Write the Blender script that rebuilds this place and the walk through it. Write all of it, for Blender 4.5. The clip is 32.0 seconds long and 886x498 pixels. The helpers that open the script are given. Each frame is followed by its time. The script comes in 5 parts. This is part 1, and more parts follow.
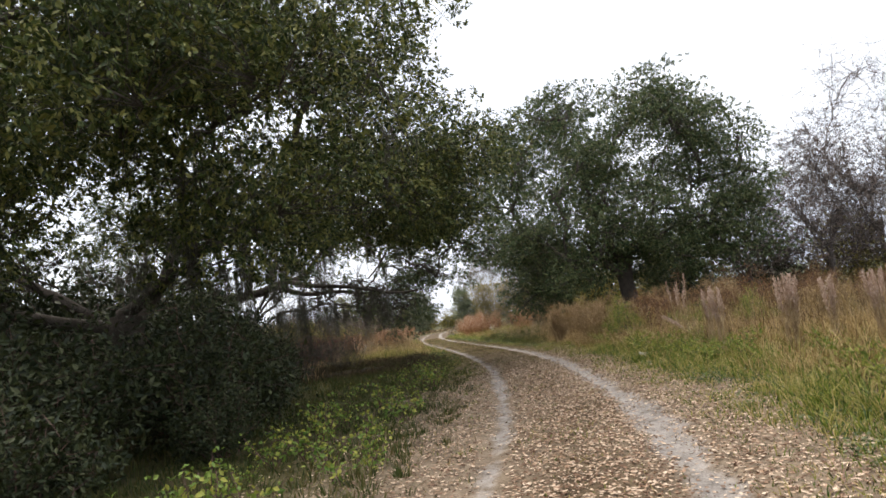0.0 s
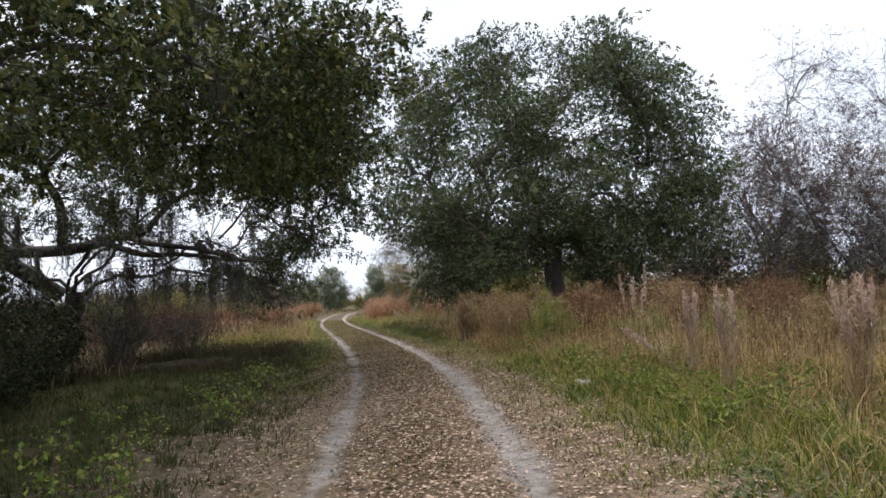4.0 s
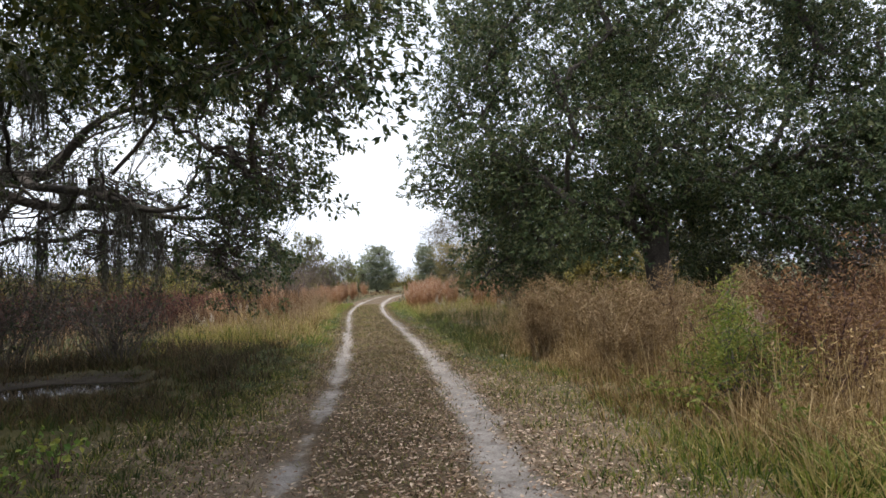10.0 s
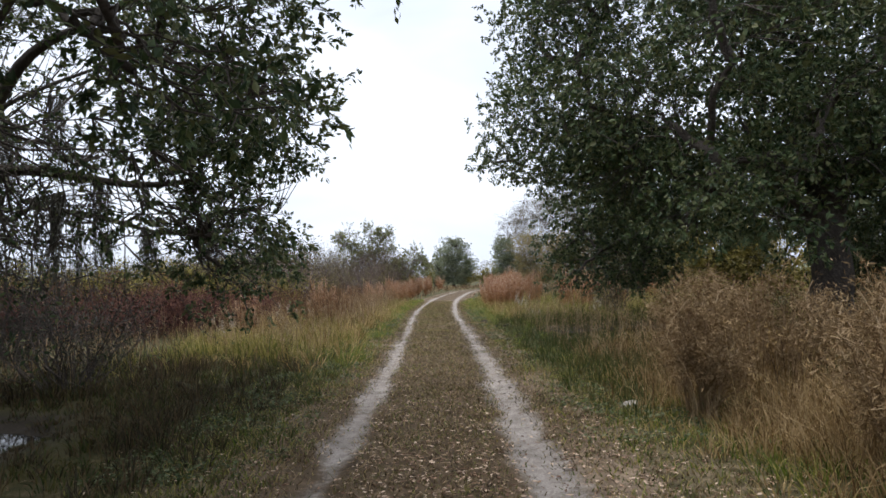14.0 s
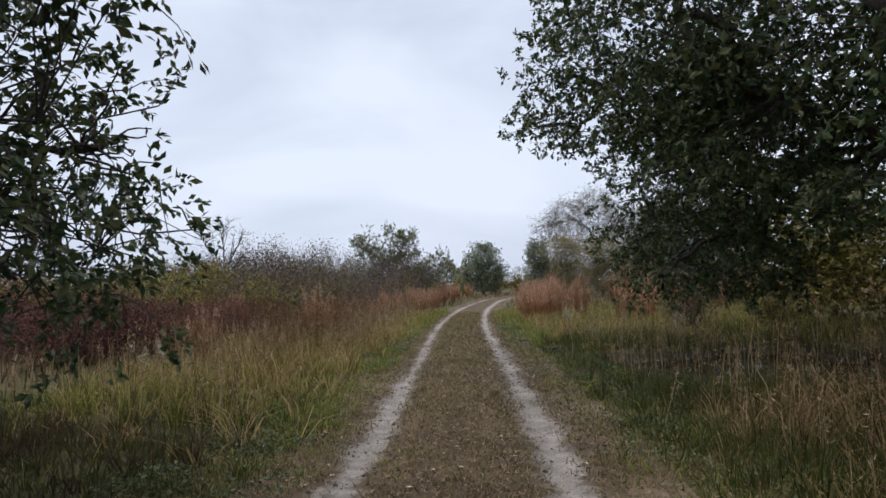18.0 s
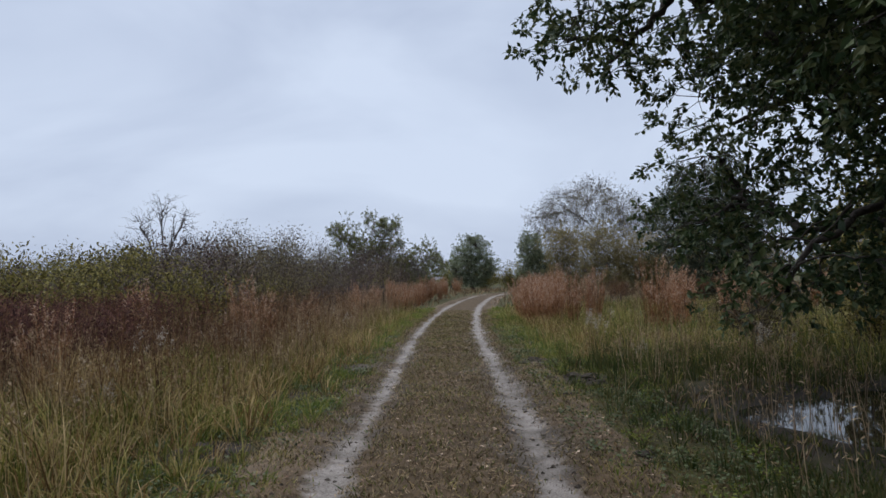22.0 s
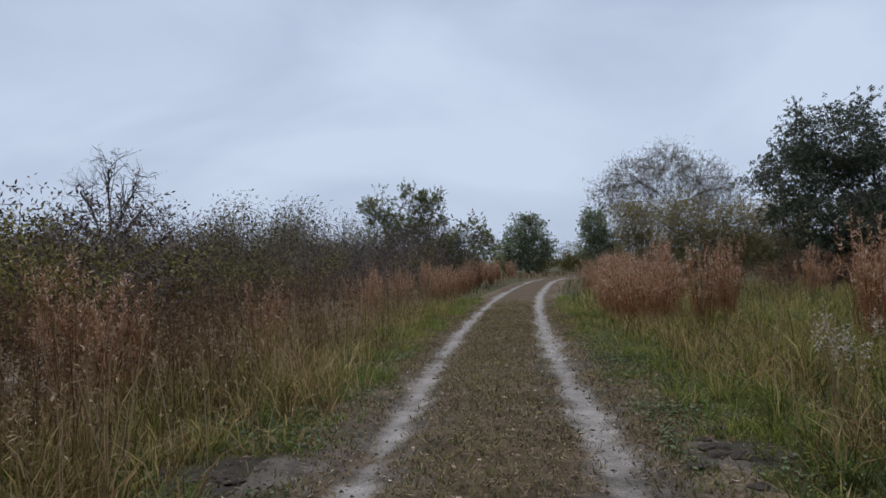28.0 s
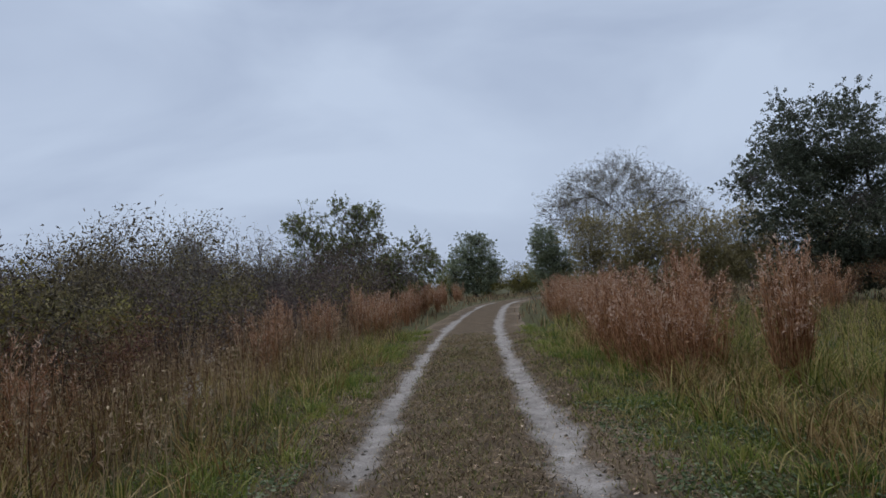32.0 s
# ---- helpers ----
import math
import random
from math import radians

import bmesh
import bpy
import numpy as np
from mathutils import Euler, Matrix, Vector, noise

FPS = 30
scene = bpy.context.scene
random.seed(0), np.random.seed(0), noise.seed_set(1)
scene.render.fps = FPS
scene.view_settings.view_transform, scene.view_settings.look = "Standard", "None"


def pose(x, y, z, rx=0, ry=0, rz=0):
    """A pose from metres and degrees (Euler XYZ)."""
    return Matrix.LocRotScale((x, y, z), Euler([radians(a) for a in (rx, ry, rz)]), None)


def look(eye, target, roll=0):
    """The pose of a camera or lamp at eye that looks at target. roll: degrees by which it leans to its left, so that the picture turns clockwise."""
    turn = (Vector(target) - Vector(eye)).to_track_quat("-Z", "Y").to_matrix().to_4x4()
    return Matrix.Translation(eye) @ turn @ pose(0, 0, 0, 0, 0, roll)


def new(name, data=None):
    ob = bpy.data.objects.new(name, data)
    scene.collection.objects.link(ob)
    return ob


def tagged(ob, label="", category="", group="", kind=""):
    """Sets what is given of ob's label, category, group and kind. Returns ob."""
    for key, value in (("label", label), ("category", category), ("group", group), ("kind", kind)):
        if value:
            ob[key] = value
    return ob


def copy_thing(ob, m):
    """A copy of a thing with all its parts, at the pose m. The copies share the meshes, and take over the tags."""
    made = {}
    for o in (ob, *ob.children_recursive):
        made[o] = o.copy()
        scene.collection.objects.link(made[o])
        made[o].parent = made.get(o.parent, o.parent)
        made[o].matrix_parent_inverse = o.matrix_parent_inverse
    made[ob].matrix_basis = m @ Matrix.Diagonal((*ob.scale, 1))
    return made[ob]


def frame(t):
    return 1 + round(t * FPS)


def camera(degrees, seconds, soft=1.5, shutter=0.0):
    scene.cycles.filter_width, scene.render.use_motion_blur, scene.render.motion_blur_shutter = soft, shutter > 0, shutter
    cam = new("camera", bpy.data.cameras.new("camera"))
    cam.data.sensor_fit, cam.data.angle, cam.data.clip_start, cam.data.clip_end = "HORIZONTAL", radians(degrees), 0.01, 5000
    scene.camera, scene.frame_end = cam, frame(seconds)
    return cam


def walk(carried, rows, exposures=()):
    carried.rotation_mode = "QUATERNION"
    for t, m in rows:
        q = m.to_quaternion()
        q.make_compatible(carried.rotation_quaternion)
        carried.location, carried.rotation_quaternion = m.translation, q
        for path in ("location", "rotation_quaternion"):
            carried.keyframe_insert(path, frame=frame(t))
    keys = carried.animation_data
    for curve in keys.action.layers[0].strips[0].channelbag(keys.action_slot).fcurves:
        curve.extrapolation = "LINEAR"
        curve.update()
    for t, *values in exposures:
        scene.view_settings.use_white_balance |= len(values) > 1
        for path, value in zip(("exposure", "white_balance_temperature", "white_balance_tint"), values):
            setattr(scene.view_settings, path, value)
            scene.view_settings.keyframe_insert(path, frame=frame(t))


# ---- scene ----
cam = camera(70.0, 32.0, soft=1.6)
PATH = [
    (0, (-1.191, -1.417, 1.381), (-1.08, 0.567, 1.609), -7.8),
    (0.5, (-0.965, -0.818, 1.418), (-0.791, 1.163, 1.625), -6.0),
    (1, (-0.772, -0.11, 1.443), (-0.406, 1.848, 1.623), -5.1),
    (1.5, (-0.603, 0.504, 1.474), (-0.214, 2.46, 1.622), -4.4),
    (2, (-0.391, 1.202, 1.459), (0.025, 3.153, 1.609), -3.8),
    (2.5, (-0.269, 1.853, 1.446), (0.158, 3.8, 1.6), -3.6),
    (3, (-0.128, 2.541, 1.456), (0.277, 4.494, 1.607), -3.7),
    (3.5, (0.072, 3.203, 1.452), (0.41, 5.168, 1.603), -3.6),
    (4, (0.288, 3.987, 1.44), (0.626, 5.952, 1.588), -3.4),
    (4.5, (0.42, 4.655, 1.426), (0.713, 6.629, 1.563), -2.7),
    (6.5, (0.938, 7.274, 1.448), (1.201, 9.253, 1.571), -2.0),
    (7, (1.012, 7.942, 1.46), (1.279, 9.921, 1.567), -1.9),
    (7.5, (1.08, 8.528, 1.476), (1.331, 10.51, 1.57), -1.9),
    (8, (1.125, 9.113, 1.486), (1.373, 11.095, 1.576), -2.0),
    (8.5, (1.197, 9.696, 1.489), (1.374, 11.686, 1.578), -1.7),
    (9, (1.248, 10.332, 1.489), (1.426, 12.322, 1.573), -1.5),
    (9.5, (1.386, 10.934, 1.505), (1.55, 12.925, 1.587), -1.7),
    (10, (1.501, 11.531, 1.505), (1.664, 13.522, 1.606), -1.8),
    (10.5, (1.629, 12.14, 1.491), (1.753, 14.133, 1.594), -1.4),
    (11, (1.675, 12.766, 1.499), (1.804, 14.76, 1.593), -1.6),
    (11.5, (1.743, 13.351, 1.51), (1.835, 15.346, 1.607), -1.8),
    (12, (1.743, 13.939, 1.527), (1.808, 15.935, 1.633), -1.8),
    (12.5, (1.767, 14.445, 1.548), (1.744, 16.442, 1.647), -1.6),
    (13, (1.745, 15.057, 1.544), (1.706, 17.054, 1.644), -1.6),
    (13.5, (1.789, 15.662, 1.54), (1.705, 17.659, 1.625), -1.6),
    (15.5, (1.841, 17.897, 1.543), (1.756, 19.892, 1.651), -2.2),
    (16, (1.838, 18.591, 1.538), (1.725, 20.584, 1.651), -2.4),
    (16.5, (1.829, 19.312, 1.529), (1.691, 21.302, 1.673), -2.2),
    (17, (1.749, 19.991, 1.523), (1.602, 21.981, 1.65), -2.1),
    (17.5, (1.732, 20.529, 1.515), (1.565, 22.518, 1.637), -1.9),
    (18, (1.668, 21.144, 1.519), (1.489, 23.133, 1.633), -1.9),
    (18.5, (1.661, 21.715, 1.529), (1.479, 23.703, 1.646), -1.9),
    (19, (1.574, 22.312, 1.519), (1.389, 24.301, 1.623), -1.5),
    (19.5, (1.573, 22.85, 1.543), (1.39, 24.839, 1.641), -1.6),
    (20, (1.532, 23.399, 1.535), (1.359, 25.389, 1.633), -1.7),
    (20.5, (1.55, 23.992, 1.533), (1.398, 25.984, 1.622), -1.8),
    (21, (1.454, 24.652, 1.492), (1.304, 26.645, 1.562), -1.5),
    (21.5, (1.468, 25.232, 1.525), (1.333, 27.227, 1.597), -1.6),
    (22, (1.405, 25.827, 1.532), (1.261, 27.82, 1.627), -1.3),
    (22.5, (1.35, 26.402, 1.509), (1.215, 28.394, 1.622), -2.2),
    (23, (1.242, 26.958, 1.487), (1.098, 28.95, 1.6), -2.1),
    (23.5, (1.261, 27.576, 1.488), (1.123, 29.569, 1.578), -2.1),
    (24, (1.2, 28.113, 1.478), (1.065, 30.107, 1.551), -2.0),
    (24.5, (1.181, 28.677, 1.471), (1.037, 30.671, 1.53), -2.1),
    (25, (1.088, 29.241, 1.463), (0.912, 31.233, 1.518), -2.0),
    (25.5, (1.071, 29.867, 1.464), (0.835, 31.852, 1.506), -1.9),
    (27.5, (1.08, 32.221, 1.427), (0.777, 34.197, 1.46), -1.9),
    (28, (0.993, 32.766, 1.413), (0.683, 34.741, 1.464), -1.9),
    (28.5, (0.904, 33.354, 1.406), (0.589, 35.329, 1.456), -2.0),
    (29, (0.824, 33.881, 1.41), (0.479, 35.85, 1.474), -2.2),
    (29.5, (0.746, 34.491, 1.413), (0.432, 36.464, 1.498), -2.7),
    (30, (0.68, 35.106, 1.431), (0.428, 37.087, 1.532), -2.7),
    (30.5, (0.648, 35.712, 1.448), (0.506, 37.702, 1.579), -2.9),
    (31, (0.621, 36.322, 1.446), (0.488, 38.312, 1.587), -3.1),
    (31.5, (0.55, 36.96, 1.446), (0.432, 38.952, 1.582), -3.4),
    (32, (0.518, 37.596, 1.443), (0.387, 39.588, 1.561), -3.5),
]
walk(cam, [(t, look(eye, target, roll)) for t, eye, target, roll in PATH],
     exposures=[(0, 1.28, 7350, 11), (2, 0.82, 6850, 11), (3, 0.86, 6850, 11), (4, 1.12, 6950, 11), (7, 1.27, 7150, 11), (9, 1.32, 7050, 11), (11, 1.27, 6980, 11), (13, 1.14, 6850, 11), (16, 0.66, 6750, 11), (19, 0.52, 6550, 12), (21, 0.46, 6420, 11), (22, 0.25, 6280, 11), (23, 0.33, 6280, 11), (25, 0.32, 6240, 11), (28, 0.14, 6180, 10), (30, 0.02, 6080, 10), (32, -0.02, 6080, 10)])

# ---- world and light: an overcast afternoon sky ----
SUN_DIR = Vector((-0.25, 0.12, 0.95)).normalized()
world = bpy.data.worlds.new("overcast")
scene.world = world
world.use_nodes = True
wn, wl = world.node_tree.nodes, world.node_tree.links
wn.clear()

w_sky = wn.new("ShaderNodeTexSky")
w_sky.sky_type, w_sky.sun_disc = "NISHITA", False
w_sky.sun_elevation = math.asin(SUN_DIR.z)
w_sky.sun_rotation = math.atan2(SUN_DIR.x, SUN_DIR.y)
w_sky.dust_density, w_sky.air_density = 3.0, 1.0
w_co = wn.new("ShaderNodeTexCoord")
w_map = wn.new("ShaderNodeMapping")
w_map.inputs["Scale"].default_value = (1.0, 1.0, 2.6)
wl.new(w_co.outputs["Generated"], w_map.inputs["Vector"])
w_noise = wn.new("ShaderNodeTexNoise")
for k, v in (("Scale", 1.7), ("Detail", 5.0), ("Roughness", 0.48), ("Distortion", 0.5)):
    w_noise.inputs[k].default_value = v
wl.new(w_map.outputs["Vector"], w_noise.inputs["Vector"])
w_ramp = wn.new("ShaderNodeValToRGB")
w_ramp.color_ramp.elements[0].position, w_ramp.color_ramp.elements[0].color = 0.32, (0.455, 0.525, 0.675, 1)
w_ramp.color_ramp.elements[1].position, w_ramp.color_ramp.elements[1].color = 0.66, (0.7, 0.785, 0.925, 1)
wl.new(w_noise.outputs["Fac"], w_ramp.inputs["Fac"])
w_gain = wn.new("ShaderNodeVectorMath")
w_gain.operation = "SCALE"
w_gain.inputs["Scale"].default_value = 6.6
wl.new(w_ramp.outputs["Color"], w_gain.inputs[0])
w_mix = wn.new("ShaderNodeMix")
w_mix.data_type = "RGBA"
w_mix.inputs["Factor"].default_value = 0.95
wl.new(w_sky.outputs["Color"], w_mix.inputs["A"])
wl.new(w_gain.outputs["Vector"], w_mix.inputs["B"])
w_bg = wn.new("ShaderNodeBackground")
w_bg.inputs["Strength"].default_value = 0.12
wl.new(w_mix.outputs["Result"], w_bg.inputs["Color"])
w_out = wn.new("ShaderNodeOutputWorld")
wl.new(w_bg.outputs["Background"], w_out.inputs["Surface"])

sun = new("sun", bpy.data.lights.new("sun", "SUN"))
sun.data.energy, sun.data.angle, sun.data.color = 1.9, radians(60), (1.0, 0.97, 0.93)
sun.matrix_world = look(SUN_DIR * 60, (0, 0, 0))

# ---- materials ----
def material(name, colours, rough=0.8, noise_scale=6.0, island=0.5, translucent=0.0, bump=0.0, bump_scale=40.0, fine=0.35, metal_spec=0.3):
    """A natural surface: a colour ramp driven by a random value a piece, by large stains and by fine grain."""
    m = bpy.data.materials.new(name)
    m.use_nodes = True
    n, l = m.node_tree.nodes, m.node_tree.links
    b = n["Principled BSDF"]
    b.inputs["Roughness"].default_value = rough
    b.inputs["Specular IOR Level"].default_value = metal_spec
    geo, co = n.new("ShaderNodeNewGeometry"), n.new("ShaderNodeTexCoord")
    big = n.new("ShaderNodeTexNoise")
    big.inputs["Scale"].default_value, big.inputs["Detail"].default_value = noise_scale, 4.0
    small = n.new("ShaderNodeTexNoise")
    small.inputs["Scale"].default_value, small.inputs["Detail"].default_value = bump_scale, 5.0
    for t in (big, small):
        l.new(co.outputs["Object"], t.inputs["Vector"])

    def mix(a, c, f):
        x = n.new("ShaderNodeMix")
        x.inputs["Factor"].default_value = f
        l.new(a, x.inputs["A"])
        l.new(c, x.inputs["B"])
        return x.outputs["Result"]

    v = mix(big.outputs["Fac"], geo.outputs["Random Per Island"], island)
    v = mix(v, small.outputs["Fac"], fine)
    ramp = n.new("ShaderNodeValToRGB")
    e = ramp.color_ramp.elements
    while len(e) < len(colours):
        e.new(0.5)
    for k, c in enumerate(colours):
        e[k].position, e[k].color = 0.3 + 0.4 * k / max(1, len(colours) - 1), (*c, 1)
    l.new(v, ramp.inputs["Fac"])
    l.new(ramp.outputs["Color"], b.inputs["Base Color"])
    if bump:
        k = n.new("ShaderNodeBump")
        k.inputs["Strength"].default_value, k.inputs["Distance"].default_value = bump, 0.02
        l.new(small.outputs["Fac"], k.inputs["Height"])
        l.new(k.outputs["Normal"], b.inputs["Normal"])
    if translucent:
        t, x = n.new("ShaderNodeBsdfTranslucent"), n.new("ShaderNodeMixShader")
        l.new(ramp.outputs["Color"], t.inputs["Color"])
        x.inputs["Fac"].default_value = translucent
        l.new(b.outputs["BSDF"], x.inputs[1])
        l.new(t.outputs["BSDF"], x.inputs[2])
        l.new(x.outputs["Shader"], n["Material Output"].inputs["Surface"])
    return m


# Lighter, yellower copy of oak_leaf: the sunlit look is put into its colour
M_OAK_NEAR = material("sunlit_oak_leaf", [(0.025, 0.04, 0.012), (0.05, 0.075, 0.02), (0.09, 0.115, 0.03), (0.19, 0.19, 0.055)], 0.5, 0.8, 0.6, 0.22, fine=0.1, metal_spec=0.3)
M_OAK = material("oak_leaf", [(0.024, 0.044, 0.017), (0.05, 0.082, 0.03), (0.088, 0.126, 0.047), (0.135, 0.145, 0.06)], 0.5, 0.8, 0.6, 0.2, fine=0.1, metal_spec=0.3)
# Oak leaf paled to carry distance haze in its colour
M_OAK_HAZE = material("haze_pale_oak_leaf", [(0.13, 0.155, 0.095), (0.21, 0.24, 0.15), (0.31, 0.335, 0.215)], 0.6, 0.5, 0.5, 0.35, fine=0.1)
M_OLIVE = material("olive_leaf", [(0.06, 0.056, 0.015), (0.19, 0.165, 0.042), (0.34, 0.29, 0.085)], 0.6, 0.8, 0.5, 0.25, fine=0.1)
M_GREY_LEAF = material("thin_pale_leaf", [(0.12, 0.105, 0.062), (0.18, 0.16, 0.098), (0.26, 0.235, 0.15)], 0.7, 0.8, 0.5, 0.25, fine=0.1)
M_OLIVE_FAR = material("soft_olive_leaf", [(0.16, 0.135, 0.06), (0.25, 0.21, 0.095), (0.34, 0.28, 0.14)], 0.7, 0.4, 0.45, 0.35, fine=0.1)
# Grey twig lightened in colour so that far stems look hazed
M_HAZE_TWIG = material("haze_pale_twig", [(0.12, 0.105, 0.095), (0.17, 0.15, 0.135), (0.23, 0.205, 0.185)], 0.9, 0.6, 0.4, fine=0.1)
M_GREEN = material("bush_leaf", [(0.08, 0.12, 0.02), (0.16, 0.2, 0.035), (0.26, 0.27, 0.06)], 0.55, 1.5, 0.6, 0.38, fine=0.1)
M_VINE = material("vine_leaf", [(0.08, 0.15, 0.025), (0.14, 0.22, 0.04), (0.30, 0.30, 0.06)], 0.5, 1.5, 0.6, 0.3, fine=0.1)
M_CREEP = material("creeping_weed_leaf", [(0.045, 0.068, 0.026), (0.09, 0.122, 0.05), (0.17, 0.195, 0.105)], 0.6, 1.5, 0.6, 0.25, fine=0.1)
M_RUST = material("dry_rust_leaf", [(0.09, 0.045, 0.025), (0.15, 0.08, 0.04), (0.22, 0.13, 0.06)], 0.8, 1.5, 0.6, 0.2, fine=0.1)
M_TAN = material("dry_tan_leaf", [(0.15, 0.095, 0.046), (0.245, 0.165, 0.083), (0.35, 0.255, 0.145)], 0.85, 1.5, 0.6, 0.2, fine=0.1)
M_TWIG = material("grey_twig", [(0.045, 0.037, 0.036), (0.085, 0.072, 0.067), (0.14, 0.12, 0.11)], 0.9, 2.0, 0.5, fine=0.2)
M_TWIG_RED = material("purple_brown_twig", [(0.05, 0.03, 0.03), (0.10, 0.055, 0.05), (0.15, 0.09, 0.075)], 0.9, 2.0, 0.5, fine=0.2)
M_TURF = material("short_turf", [(0.05, 0.034, 0.018), (0.105, 0.075, 0.038), (0.085, 0.105, 0.028), (0.2, 0.15, 0.075)], 0.8, 0.7, 0.6, 0.35, fine=0.05)
M_MIXTURF = material("mixed_turf", [(0.075, 0.05, 0.026), (0.19, 0.14, 0.065), (0.135, 0.155, 0.045), (0.38, 0.29, 0.17)], 0.75, 0.7, 0.65, 0.35, fine=0.05)
M_LUSH = material("lush_grass", [(0.085, 0.13, 0.022), (0.17, 0.22, 0.04), (0.3, 0.29, 0.075)], 0.55, 0.5, 0.55, 0.45, fine=0.05)
M_OLIVE_GREEN = material("olive_green_leaf", [(0.09, 0.1, 0.035), (0.15, 0.165, 0.06), (0.22, 0.225, 0.095)], 0.6, 0.6, 0.5, 0.3, fine=0.1)
M_PURPLE = material("dull_purple_leaf", [(0.045, 0.034, 0.031), (0.125, 0.096, 0.086), (0.24, 0.195, 0.175)], 0.8, 0.8, 0.5, 0.2, fine=0.1)
M_BROWNLEAF = material("brown_olive_leaf", [(0.042, 0.032, 0.017), (0.13, 0.104, 0.054), (0.25, 0.205, 0.115)], 0.75, 0.8, 0.5, 0.25, fine=0.1)
M_DEADGRASS = material("dead_grass", [(0.048, 0.031, 0.02), (0.115, 0.076, 0.045), (0.205, 0.142, 0.084), (0.34, 0.255, 0.16)], 0.85, 0.9, 0.75, 0.1, fine=0.05)
M_REDWEED = material("dark_red_weed", [(0.04, 0.016, 0.014), (0.12, 0.052, 0.042), (0.22, 0.11, 0.08)], 0.85, 0.5, 0.6, 0.2, fine=0.05)
# Oak leaf greyed in colour to imitate haze at middle distance
M_OAK_MID = material("haze_greyed_oak_leaf", [(0.045, 0.055, 0.036), (0.075, 0.09, 0.056), (0.12, 0.13, 0.085)], 0.6, 0.6, 0.5, 0.25, fine=0.1)
# Leaf colour darkened to stand in for shade below the oaks
M_SHADE_LEAF = material("shade_dark_leaf", [(0.014, 0.022, 0.009), (0.028, 0.04, 0.014), (0.05, 0.058, 0.02)], 0.5, 0.8, 0.6, 0.15, fine=0.1)
M_BARK = material("oak_bark", [(0.03, 0.025, 0.022), (0.07, 0.058, 0.05), (0.13, 0.115, 0.10)], 0.92, 3.0, 0.1, bump=0.9, bump_scale=28.0, fine=0.5)
M_MOSS = material("hanging_moss", [(0.085, 0.08, 0.066), (0.14, 0.135, 0.112), (0.21, 0.205, 0.175)], 0.95, 2.0, 0.6, 0.2, fine=0.1)
M_GRASS = material("green_grass", [(0.034, 0.066, 0.01), (0.12, 0.18, 0.024), (0.245, 0.25, 0.05), (0.42, 0.33, 0.14)], 0.6, 0.5, 0.55, 0.42, fine=0.05)
# Green grass with the oaks' shade put into a darker colour
M_SHADEGRASS = material("shade_dark_grass", [(0.03, 0.05, 0.013), (0.064, 0.086, 0.02), (0.13, 0.115, 0.04)], 0.6, 0.5, 0.55, 0.42, fine=0.05)
M_YELGRASS = material("yellowing_grass", [(0.05, 0.068, 0.012), (0.19, 0.19, 0.04), (0.44, 0.36, 0.13)], 0.65, 0.4, 0.55, 0.42, fine=0.05)
M_STRAW = material("dry_grass", [(0.1, 0.06, 0.022), (0.29, 0.19, 0.075), (0.55, 0.41, 0.21)], 0.75, 0.4, 0.55, 0.42, fine=0.05)
M_FIELD = material("dull_field_grass", [(0.06, 0.06, 0.022), (0.12, 0.11, 0.042), (0.21, 0.17, 0.08)], 0.7, 0.4, 0.55, 0.35, fine=0.05)
# Brown weeds, their colour darkened further for the mossy oak's shade
M_SHADEWEED = material("shade_dark_brown_weeds", [(0.03, 0.026, 0.014), (0.06, 0.045, 0.024), (0.12, 0.085, 0.045)], 0.75, 0.5, 0.55, 0.3, fine=0.05)
M_TANGRASS = material("red_tan_grass", [(0.12, 0.075, 0.032), (0.29, 0.195, 0.09), (0.52, 0.39, 0.22)], 0.75, 0.4, 0.55, 0.42, fine=0.05)
M_BROWNGRASS = material("brown_weeds", [(0.05, 0.03, 0.018), (0.19, 0.122, 0.068), (0.44, 0.315, 0.19)], 0.8, 0.4, 0.55, 0.42, fine=0.05)
M_REDSTEM = material("rusty_stems", [(0.16, 0.066, 0.03), (0.32, 0.145, 0.066), (0.5, 0.29, 0.15)], 0.75, 0.8, 0.6, 0.2, fine=0.05)
M_TANSTEM = material("straw_stems", [(0.22, 0.15, 0.085), (0.34, 0.24, 0.14), (0.46, 0.35, 0.22)], 0.75, 0.8, 0.6, 0.2, fine=0.05)
M_PLUME = material("pink_plume", [(0.37, 0.25, 0.195), (0.48, 0.355, 0.285), (0.62, 0.5, 0.42)], 0.9, 0.8, 0.6, 0.4, fine=0.05)
M_REDPLUME = material("rusty_plume", [(0.33, 0.175, 0.1), (0.48, 0.3, 0.2), (0.66, 0.5, 0.38)], 0.9, 0.8, 0.6, 0.35, fine=0.05)
M_FLUFF = material("white_seed_fluff", [(0.38, 0.33, 0.27), (0.5, 0.44, 0.37), (0.62, 0.56, 0.48)], 0.95, 0.8, 0.6, 0.4, fine=0.05)
M_LITTER = material("fallen_leaf", [(0.13, 0.072, 0.045), (0.31, 0.195, 0.128), (0.44, 0.31, 0.215), (0.58, 0.45, 0.34)], 0.75, 0.6, 0.8, 0.08, fine=0.05)
M_CLOD = material("dark_clod", [(0.025, 0.02, 0.015), (0.05, 0.04, 0.032), (0.09, 0.075, 0.06)], 0.95, 6.0, 0.2, bump=0.8, bump_scale=60.0, fine=0.4)
M_STONE = material("pale_lump", [(0.20, 0.19, 0.17), (0.30, 0.28, 0.26), (0.38, 0.36, 0.33)], 0.9, 6.0, 0.2, bump=0.5, bump_scale=60.0, fine=0.4)


